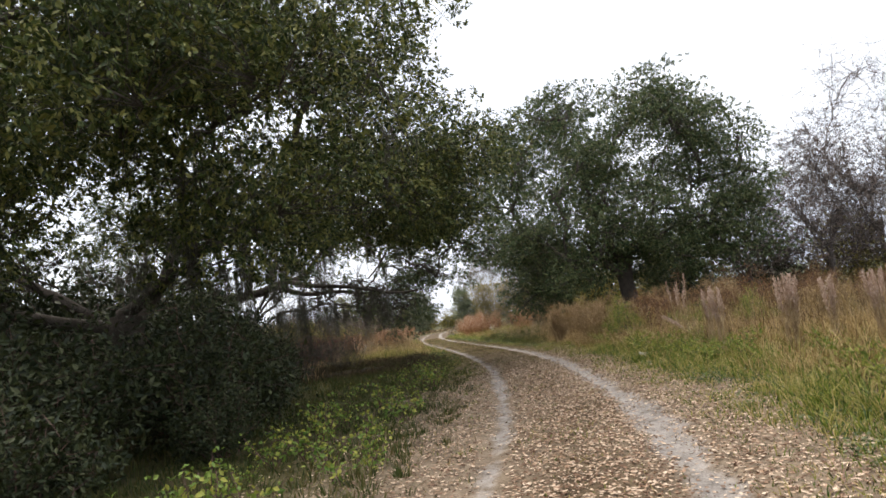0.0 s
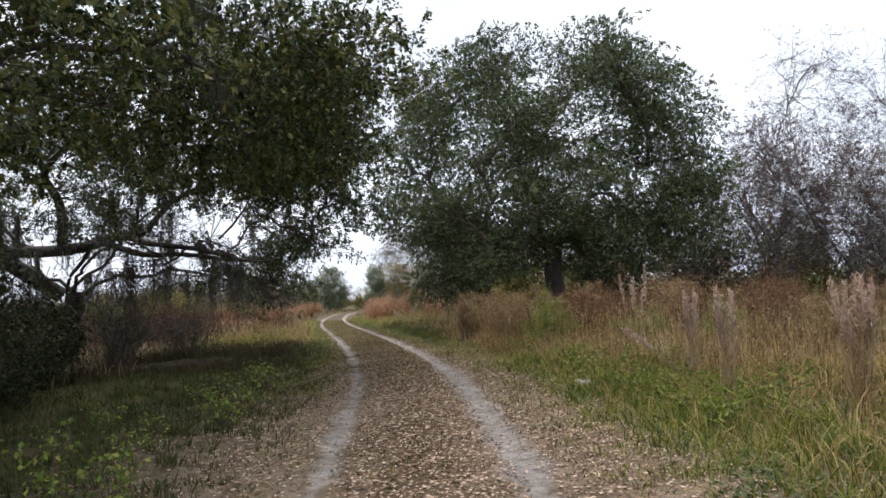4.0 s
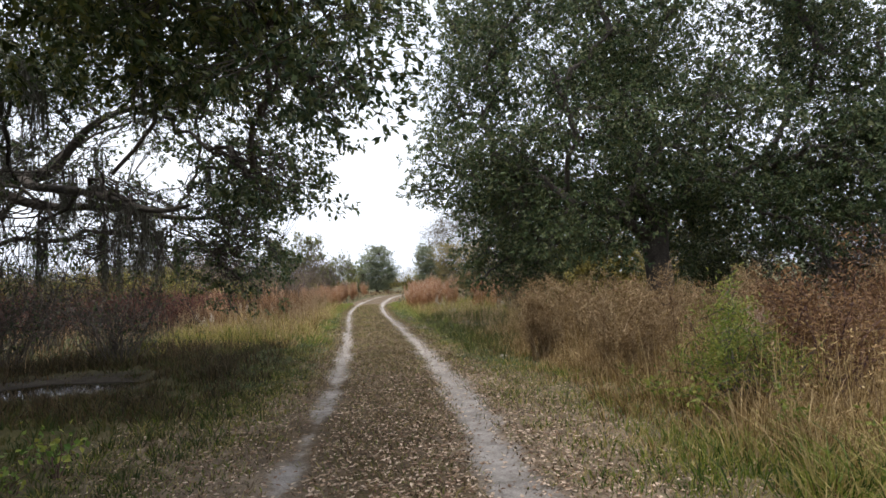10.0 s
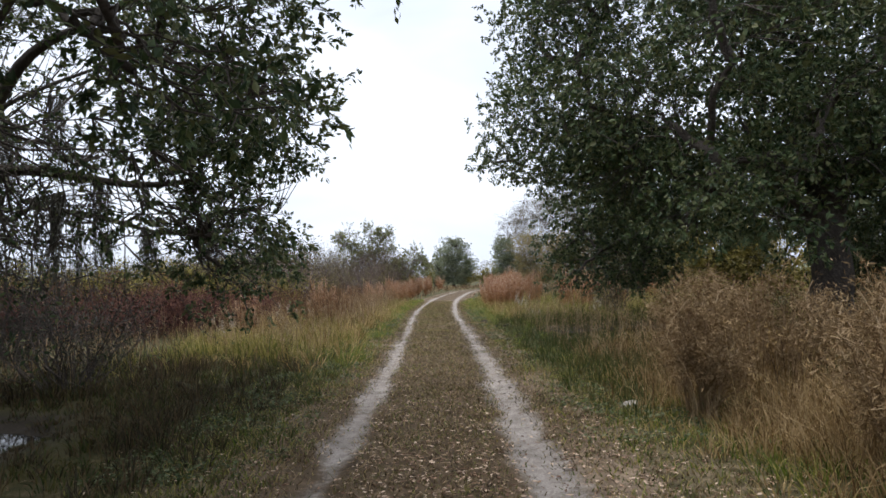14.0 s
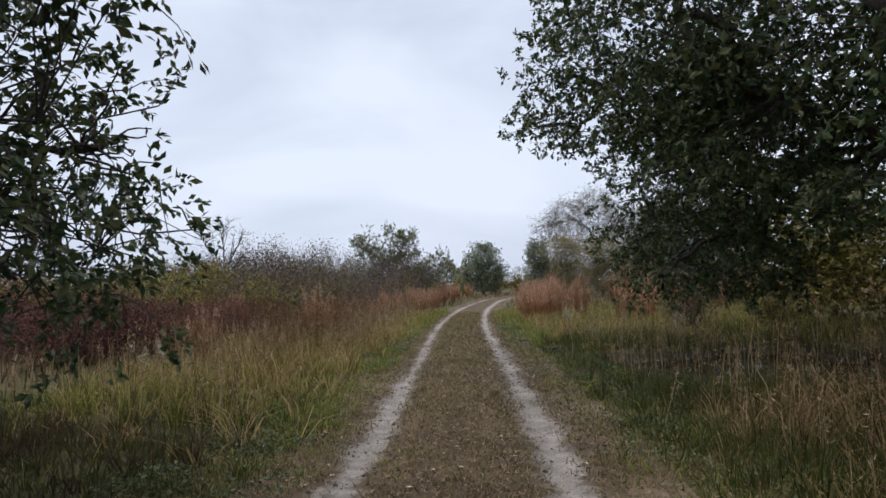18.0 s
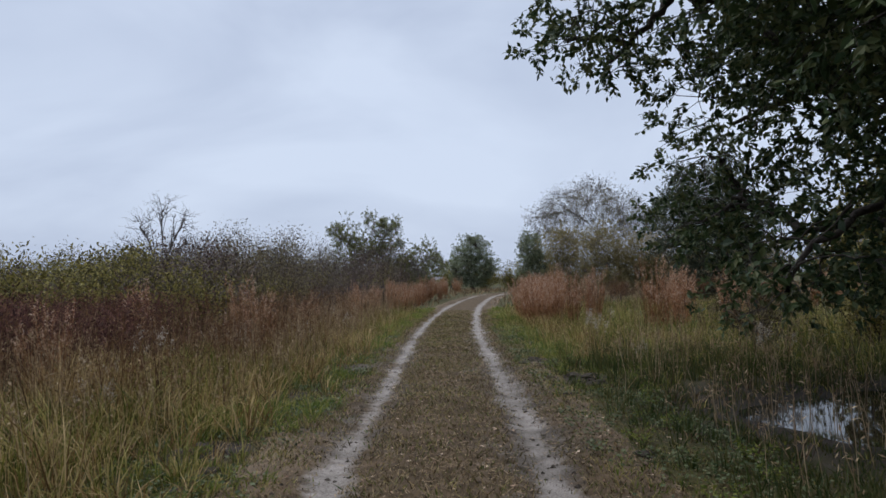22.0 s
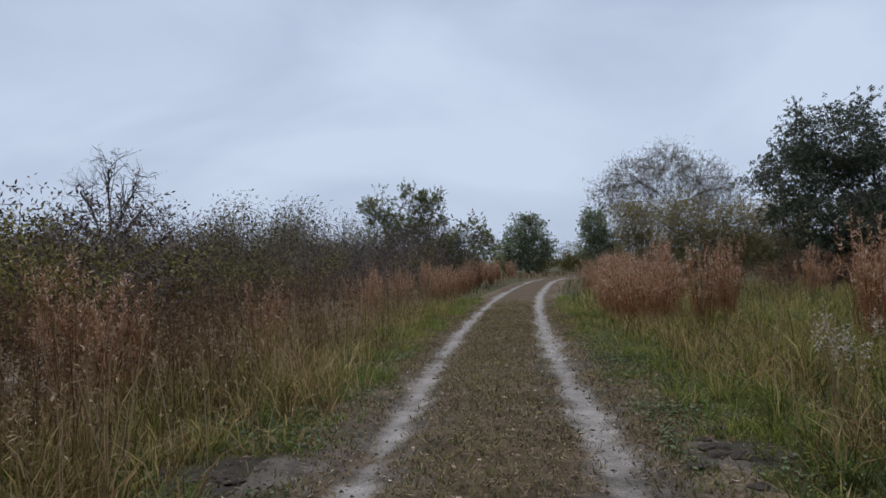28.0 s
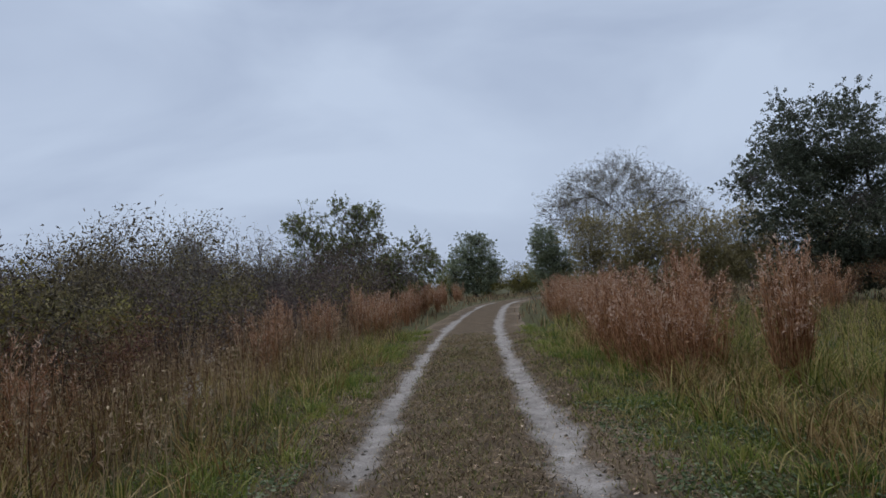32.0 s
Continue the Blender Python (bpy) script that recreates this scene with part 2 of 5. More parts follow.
def ground_material(name, zones):
    """Soil whose kinds are blended by the mesh's own zone attributes, broken up by noise at three scales."""
    m = bpy.data.materials.new(name)
    m.use_nodes = True
    n, l = m.node_tree.nodes, m.node_tree.links
    b = n["Principled BSDF"]
    b.inputs["Roughness"].default_value, b.inputs["Specular IOR Level"].default_value = 0.93, 0.2
    co = n.new("ShaderNodeTexCoord")

    def noise_at(scale, detail=5.0, rough=0.6):
        t = n.new("ShaderNodeTexNoise")
        t.inputs["Scale"].default_value, t.inputs["Detail"].default_value, t.inputs["Roughness"].default_value = scale, detail, rough
        l.new(co.outputs["Object"], t.inputs["Vector"])
        return t.outputs["Fac"]

    coarse, mid, fine, blot, crumb = noise_at(0.9), noise_at(7.0), noise_at(70.0, 3.0), noise_at(2.3), noise_at(24.0, 4.0, 0.7)

    def calc(op, a, c):
        x = n.new("ShaderNodeMath")
        x.operation = op
        for k, v in enumerate((a, c)):
            if isinstance(v, (int, float)):
                x.inputs[k].default_value = v
            else:
                l.new(v, x.inputs[k])
        return x.outputs[0]

    grain = calc("ADD", calc("ADD", calc("MULTIPLY", mid, 0.3), calc("MULTIPLY", fine, 0.4)), calc("MULTIPLY", blot, 0.3))
    colour = None
    for attr, stops in zones:
        ramp = n.new("ShaderNodeValToRGB")
        e = ramp.color_ramp.elements
        while len(e) < len(stops):
            e.new(0.5)
        for k, c in enumerate(stops):
            e[k].position, e[k].color = 0.38 + 0.24 * k / (len(stops) - 1), (*c, 1)
        l.new(grain, ramp.inputs["Fac"])
        if colour is None:
            colour = ramp.outputs["Color"]
            continue
        a = n.new("ShaderNodeAttribute")
        a.attribute_name = attr
        edge = calc("ADD", a.outputs["Fac"], calc("MULTIPLY", calc("SUBTRACT", calc("ADD", calc("MULTIPLY", mid, 0.42), calc("ADD", calc("MULTIPLY", coarse, 0.3), calc("MULTIPLY", crumb, 0.28))), 0.5), 1.9))
        f = n.new("ShaderNodeMapRange")
        f.interpolation_type = "SMOOTHSTEP"
        f.inputs["From Min"].default_value, f.inputs["From Max"].default_value = 0.2, 0.8
        l.new(edge, f.inputs["Value"])
        x = n.new("ShaderNodeMix")
        x.data_type = "RGBA"
        l.new(f.outputs["Result"], x.inputs["Factor"])
        l.new(colour, x.inputs["A"])
        l.new(ramp.outputs["Color"], x.inputs["B"])
        colour = x.outputs["Result"]
    l.new(colour, b.inputs["Base Color"])
    k = n.new("ShaderNodeBump")
    k.inputs["Strength"].default_value, k.inputs["Distance"].default_value = 0.6, 0.03
    l.new(grain, k.inputs["Height"])
    l.new(k.outputs["Normal"], b.inputs["Normal"])
    return m


SAND = [(0.11, 0.096, 0.085), (0.24, 0.217, 0.198), (0.37, 0.34, 0.315)]
DIRT = [(0.075, 0.056, 0.04), (0.17, 0.128, 0.09), (0.3, 0.235, 0.17)]
M_ROAD = ground_material("sandy_road", [("", DIRT), ("turf", [(0.036, 0.025, 0.015), (0.085, 0.06, 0.035), (0.16, 0.112, 0.07)]), ("sand", SAND), ("mud", [(0.035, 0.029, 0.024), (0.085, 0.072, 0.06), (0.165, 0.145, 0.125)])])
M_GROUND = ground_material("weedy_soil", [("", [(0.026, 0.027, 0.010), (0.055, 0.052, 0.018), (0.105, 0.085, 0.035)]), ("litter", DIRT), ("mud", [(0.02, 0.016, 0.012), (0.04, 0.033, 0.026), (0.07, 0.06, 0.05)])])

M_WATER = bpy.data.materials.new("still_water")
M_WATER.use_nodes = True
_b = M_WATER.node_tree.nodes["Principled BSDF"]
_b.inputs["Base Color"].default_value, _b.inputs["Roughness"].default_value = (0.012, 0.012, 0.010, 1), 0.03
_b.inputs["IOR"].default_value = 1.33
_t, _k = M_WATER.node_tree.nodes.new("ShaderNodeTexNoise"), M_WATER.node_tree.nodes.new("ShaderNodeBump")
_t.inputs["Scale"].default_value = 9.0
_k.inputs["Strength"].default_value, _k.inputs["Distance"].default_value = 0.06, 0.02
M_WATER.node_tree.links.new(_t.outputs["Fac"], _k.inputs["Height"])
M_WATER.node_tree.links.new(_k.outputs["Normal"], _b.inputs["Normal"])

# ---- building helpers ----
def mesh_of(name, verts, faces, mat, smooth=False):
    """A mesh from an array of places and arrays of faces (triangles, quads)."""
    me = bpy.data.meshes.new(name)
    verts = np.asarray(verts, np.float32)
    faces = [np.asarray(f, np.int32) for f in faces if len(f)]
    loops = np.concatenate([f.ravel() for f in faces])
    totals = np.concatenate([np.full(len(f), f.shape[1], np.int32) for f in faces])
    me.vertices.add(len(verts))
    me.vertices.foreach_set("co", verts.ravel())
    me.loops.add(len(loops))
    me.loops.foreach_set("vertex_index", loops)
    me.polygons.add(len(totals))
    me.polygons.foreach_set("loop_start", np.concatenate([[0], np.cumsum(totals)[:-1]]).astype(np.int32))
    me.polygons.foreach_set("loop_total", totals)
    me.polygons.foreach_set("use_smooth", np.full(len(totals), smooth))
    me.update(calc_edges=True)
    me.materials.append(mat)
    return me


class Shape:
    """Gathers quads and triangles of one mesh."""

    def __init__(self):
        self.v, self.q, self.t, self.n = [], [], [], 0

    def add(self, verts, quads=(), tris=()):
        self.v.append(np.asarray(verts, float).reshape(-1, 3))
        if len(quads):
            self.q.append(np.asarray(quads, int) + self.n)
        if len(tris):
            self.t.append(np.asarray(tris, int) + self.n)
        self.n += len(self.v[-1])
        return self

    def mesh(self, name, mat, smooth=False):
        return mesh_of(name, np.concatenate(self.v), [np.concatenate(f) for f in (self.q, self.t) if f], mat, smooth)

    def tube(self, pts, radii, sides=6):
        pts, radii = np.asarray(pts, float), np.asarray(radii, float)
        ahead = np.gradient(pts, axis=0)
        ahead /= np.linalg.norm(ahead, axis=1, keepdims=True) + 1e-9
        ref = np.where(np.abs(ahead[:, 2:3]) > 0.9, [[1.0, 0, 0]], [[0, 0, 1.0]])
        a = np.cross(ahead, ref)
        a /= np.linalg.norm(a, axis=1, keepdims=True) + 1e-9
        b = np.cross(ahead, a)
        th = np.linspace(0, 2 * np.pi, sides, endpoint=False)
        ring = pts[:, None] + radii[:, None, None] * (np.cos(th)[None, :, None] * a[:, None] + np.sin(th)[None, :, None] * b[:, None])
        k, i = np.arange(len(pts) - 1)[:, None], np.arange(sides)[None]
        j = (i + 1) % sides
        quads = np.stack([k * sides + i, k * sides + j, (k + 1) * sides + j, (k + 1) * sides + i], -1).reshape(-1, 4)
        return self.add(ring, quads)


def part(name, shape, mat, parent, label="", smooth=False):
    """Links a shape as ONE mesh object under a thing or a part; its places are in the parent's own space."""
    ob = new(name, shape.mesh(name, mat, smooth))
    ob.parent = parent
    return tagged(ob, label)


def thing(name, at, label, category, group="", kind=""):
    ob = new(name)
    ob.empty_display_size = 0.2
    ob.location = at
    return tagged(ob, label, category, group, kind)


def unit(v):
    return v / (np.linalg.norm(v, axis=-1, keepdims=True) + 1e-9)


def leaves(shape, places, length, width, rng, droop=0.0, outward=None, fold=0.15):
    """Leaves: folded rhombs at the places, each with its own turn."""
    n = len(places)
    d = rng.normal(size=(n, 3))
    if outward is not None:
        d = unit(d) + outward
    d[:, 2] -= droop
    d = unit(d)
    s = unit(np.cross(d, rng.normal(size=(n, 3)) + np.array([0, 0, 0.8])))
    u = np.cross(s, d)
    size = rng.uniform(0.65, 1.25, (n, 1))
    l, w = length * size, width * size * rng.uniform(0.8, 1.2, (n, 1))
    mid = places + d * l * 0.48 + u * fold * w
    v = np.stack([places, mid + s * w / 2, places + d * l, mid - s * w / 2], 1)
    return shape.add(v, np.arange(4 * n).reshape(n, 4))


def blades(shape, xy, z, height, width, rng, lean=0.35, curve=0.5, way=None):
    """Grass blades: a tapered quad and a tip each, bent over."""
    n = len(xy)
    th = rng.uniform(0, 2 * np.pi, n) if way is None else way + rng.normal(size=n) * 0.6
    d = np.stack([np.cos(th), np.sin(th), 0 * th], -1)
    ph = rng.uniform(0, 2 * np.pi, n)
    s = np.stack([np.cos(ph), np.sin(ph), 0 * ph], -1)
    h = (height * rng.uniform(0.55, 1.2, n))[:, None]
    w = (width * rng.uniform(0.7, 1.3, n))[:, None]
    le = (lean * rng.uniform(0.1, 1.3, n))[:, None]
    base = np.concatenate([xy, np.asarray(z)[:, None] - 0.02], 1)
    up = np.array([[0, 0, 1.0]])
    mid = base + h * (0.55 * up + 0.4 * le * d)
    tip = base + h * (up * (1 - 0.35 * curve * le) + d * le * (0.8 + curve))
    v = np.stack([base - s * w / 2, base + s * w / 2, mid + s * w * 0.4, mid - s * w * 0.4, tip], 1)
    k = 5 * np.arange(n)[:, None]
    return shape.add(v, k + np.array([[0, 1, 2, 3]]), k + np.array([[3, 2, 4]]))


def turf(shape, xy, z, height, width, rng):
    """Short grass: one bent triangle a blade."""
    n = len(xy)
    th, ph = rng.uniform(0, 2 * np.pi, (2, n))
    s = np.stack([np.cos(ph), np.sin(ph), 0 * ph], -1) * (width * rng.uniform(0.7, 1.4, n))[:, None]
    h = height * rng.uniform(0.4, 1.3, n)
    le = h * rng.uniform(0.2, 1.5, n)
    base = np.concatenate([xy, np.asarray(z)[:, None] - 0.01], 1)
    v = np.stack([base - s / 2, base + s / 2, base + np.stack([le * np.cos(th), le * np.sin(th), h], -1)], 1)
    return shape.add(v, tris=np.arange(3 * n).reshape(n, 3))


def bend(a, b, rng, wobble=0.1, rise=0.0, steps=8):
    """A wandering line from a to b, arching by rise."""
    a, b = np.asarray(a, float), np.asarray(b, float)
    t = np.linspace(0, 1, steps)[:, None]
    far = np.linalg.norm(b - a)
    p = a + (b - a) * t
    p[:, 2:] += rise * far * 4 * t * (1 - t) * 0.5
    off = np.cumsum(rng.normal(size=(steps, 3)), 0) * wobble * far / steps
    off -= t * off[-1]
    p += off
    return p


def wave(x, y, scale, seed=0.0):
    """A cheap smooth noise over the plan, about -1 to 1."""
    x, y = np.asarray(x) / scale + seed * 1.7, np.asarray(y) / scale - seed * 2.3
    return 0.5 * (np.sin(x * 1.9 + 1.3 * np.sin(y * 1.1 + 0.5)) + np.sin(y * 2.3 + 1.7 * np.sin(x * 0.9 + 2.1))) * (0.75 + 0.25 * np.sin(x * 4.1 - y * 3.7))


# ---- the plan: centre line of the two-track road, running along +y ----
ROAD_Y = [-60, -20, -5, 3.5, 7, 10.7, 15, 20.5, 24.5, 27.3, 30.5, 34.5, 41, 45.5, 52, 60, 72, 80, 86, 95, 105, 120]
ROAD_X = [-22, -6, -2.0, -0.04, 0.66, 1.07, 1.47, 1.5, 1.33, 1.22, 1.0, 0.78, 0.33, 0.12, -0.04, -0.05, 0.4, 0.95, 1.9, 5.5, 13, 26]
GAUGE = 0.86
_fy = np.linspace(-60, 120, 721)
_fx = np.interp(_fy, ROAD_Y, ROAD_X)
_ker = np.ones(13) / 13
_fx = np.convolve(np.pad(_fx, 6, mode="edge"), _ker, "valid")


def centre(y):
    return np.interp(y, _fy, _fx)


PUDDLES = [(-4.1, 22.5, 1.2, 1.15), (6.0, 32.8, 2.1, 1.9)]
CHURNED = [(-1.15, 36.9, 0.5), (-1.2, 31.5, 0.45), (2.75, 35.5, 0.5), (2.35, 37.6, 0.4), (-1.35, 34.2, 0.35), (3.45, 5.3, 0.35)]
WATER_Z = -0.10


def ground_z(x, y):
    """Height of the ground: level, gently uneven, hollow where water stands."""
    x, y = np.asarray(x, float), np.asarray(y, float)
    off = np.abs(x - centre(y))
    z = 0.03 * wave(x, y, 2.2, 1) + 0.015 * wave(x, y, 0.6, 2)
    z *= np.clip((off - 0.8) / 1.5, 0.15, 1)
    for px, py, rx, ry in PUDDLES:
        r = np.sqrt(((x - px) / rx) ** 2 + ((y - py) / ry) ** 2) + 0.25 * wave(x, y, 0.9, 3)
        z -= 0.24 * np.clip(1.35 - r, 0, 0.75)
    return z


def road_z(x, y):
    d = x - centre(y)
    rut = np.exp(-(((np.abs(d) - GAUGE) / 0.2) ** 2))
    edge = np.clip((np.abs(d) - 1.5) / 0.5, 0, 1)
    return 0.012 + 0.02 * np.exp(-((d / 0.5) ** 2)) - 0.045 * rut + 0.012 * wave(x, y, 0.35, 4) + 0.006 * wave(x, y, 0.12, 5) - 0.10 * edge**2


def surface_z(x, y):
    return np.maximum(ground_z(x, y) - 0.07 * np.clip((1.75 - np.abs(x - centre(y))) / 0.3, 0, 1), np.where(np.abs(x - centre(y)) < 2, road_z(x, y), -9))


def near_churned(x, y):
    return np.min([np.hypot(x - px, y - py) / r for px, py, r in CHURNED], 0) + 0.2 * wave(x, y, 0.25, 14)


def near_water(x, y):
    return np.min([np.sqrt(((x - px) / rx) ** 2 + ((y - py) / ry) ** 2) for px, py, rx, ry in PUDDLES], 0)


def field(me, name, values):
    a = me.attributes.new(name, "FLOAT", "POINT")
    a.data.foreach_set("value", np.asarray(values, np.float32))


def sheet(name, xs_of, ys, z_of, mat, fields):
    """A ground mesh on a bent grid: xs_of(y) gives the row of x at each y."""
    rows = np.array([xs_of(y) for y in ys])
    nx = rows.shape[1]
    yy = np.repeat(np.asarray(ys)[:, None], nx, 1)
    x, y = rows.ravel(), yy.ravel()
    v = np.stack([x, y, z_of(x, y)], -1)
    k, i = np.arange(len(ys) - 1)[:, None], np.arange(nx - 1)[None]
    q = np.stack([k * nx + i, k * nx + i + 1, (k + 1) * nx + i + 1, (k + 1) * nx + i], -1).reshape(-1, 4)
    me = mesh_of(name, v, [q], mat, True)
    for f, fn in fields:
        field(me, f, fn(x, y))
    return new(name, me)

# ---- ground, road and water ----
GX = np.concatenate([[-900, -400, -180, -90, -55, -38, -28, -22], np.arange(-18, -6, 0.6), np.arange(-6, 8, 0.16), np.arange(8, 20, 0.6), [22, 28, 38, 55, 90, 180, 400, 900]])
GY = np.concatenate([[-900, -300, -120, -60, -30, -18], np.arange(-12, -2, 0.6), np.arange(-2, 56, 0.26), np.arange(56, 125, 1.2), [140, 180, 260, 500, 1200]])


def mud_at(x, y):
    m = np.zeros_like(x)
    for px, py, rx, ry in PUDDLES:
        m = np.maximum(m, 1.5 - 0.75 * np.sqrt(((x - px) / rx) ** 2 + ((y - py) / ry) ** 2))
    m = np.maximum(m, 1.4 - near_churned(x, y))
    return np.clip(m, 0, 1)


ground = sheet("ground", lambda y: GX + (centre(y) if -62 < y < 122 else 0) * (np.abs(GX) < 8), GY,
               lambda x, y: ground_z(x, y) - 0.07 * np.clip((1.75 - np.abs(x - centre(y))) / 0.3, 0, 1), M_GROUND,
               [("litter", lambda x, y: np.clip(1.3 - 0.3 * np.abs(x - centre(y)), 0, 1) * np.clip((27 - y) / 9, 0, 1)), ("mud", mud_at)])
tagged(ground, "weedy sandy soil with dead leaves and grass", "ground", kind="structure")


def sand_at(x, y):
    d = np.abs(np.abs(x - centre(y)) - GAUGE)
    half = 0.16 - 0.035 * np.clip((y - 24) / 6, 0, 1) + 0.05 * wave(x, y, 3.0, 6) + 0.04 * wave(x, y, 0.5, 9) + np.where(x > centre(y), 0.04, 0.0)
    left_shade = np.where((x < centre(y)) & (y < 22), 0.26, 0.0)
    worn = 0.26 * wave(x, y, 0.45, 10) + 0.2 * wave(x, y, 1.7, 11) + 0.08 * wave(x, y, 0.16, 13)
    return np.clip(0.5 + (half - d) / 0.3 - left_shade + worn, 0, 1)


def mud_track(x, y):
    d = np.abs(np.abs(x - centre(y)) - GAUGE)
    wet = np.clip(1.3 - np.abs(y - 36) / 13, 0, 1)
    return np.clip((0.95 - d) * (0.55 + 0.45 * np.clip((d - 0.04) / 0.16, 0, 1)) * wet * (0.62 + 0.4 * wave(x, y, 0.25, 12) + 0.4 * wave(x, y, 0.9, 7) + 0.35 * wave(x, y, 0.11, 15)), 0, 0.85) + np.clip(1.3 - near_churned(x, y), 0, 1)


RX = np.concatenate([np.arange(-2.0, 2.01, 0.055)])
road = sheet("road", lambda y: RX + centre(y), np.concatenate([np.arange(-20, -3, 0.4), np.arange(-3, 56, 0.11), np.arange(56, 118, 0.5)]), road_z, M_ROAD,
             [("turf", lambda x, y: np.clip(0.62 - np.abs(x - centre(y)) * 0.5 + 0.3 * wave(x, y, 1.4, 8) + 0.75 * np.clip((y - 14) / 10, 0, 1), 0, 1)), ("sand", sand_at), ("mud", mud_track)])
tagged(road, "two-track sandy dirt road strewn with leaves", "road", kind="structure")

for px, py, rx, ry in PUDDLES:
    th = np.linspace(0, 2 * np.pi, 48, endpoint=False)
    ring = np.stack([px + 1.5 * rx * np.cos(th), py + 1.5 * ry * np.sin(th), 0 * th + WATER_Z], -1)
    sh = Shape().add(np.concatenate([ring, [[px, py, WATER_Z]]]), tris=[(k, (k + 1) % 48, 48) for k in range(48)])
    ob = new("water", sh.mesh("water", M_WATER))
    tagged(ob, "still dark puddle mirroring sky among grass", "puddle", kind="structure")

# ---- trees ----
def in_lobe(rng, n, c, r, shell=0.55):
    d = unit(rng.normal(size=(n, 3)))
    return np.asarray(c) + d * np.asarray(r) * (rng.uniform(0, 1, (n, 1)) ** (1 / 3) * (1 - shell) + shell * rng.uniform(0.35, 1.0, (n, 1)))


def sprays(shape, feet, ways, per, length, leaf, rng, droop):
    """Leaves set along short shoots: each shoot starts at a foot and runs its way."""
    n = len(feet)
    t = rng.uniform(0.1, 1.0, (n, per, 1))
    ways = ways[:, None] * length * rng.uniform(0.6, 1.3, (n, 1, 1))
    pts = (feet[:, None] + ways * t + rng.normal(size=(n, per, 3)) * 0.025).reshape(-1, 3)
    pts[:, 2] -= (droop * length * 0.3 * t**2).reshape(-1)
    out = np.repeat(unit(ways[:, 0]), per, 0)
    return leaves(shape, pts, leaf[0], leaf[1], rng, droop, out * 0.9)


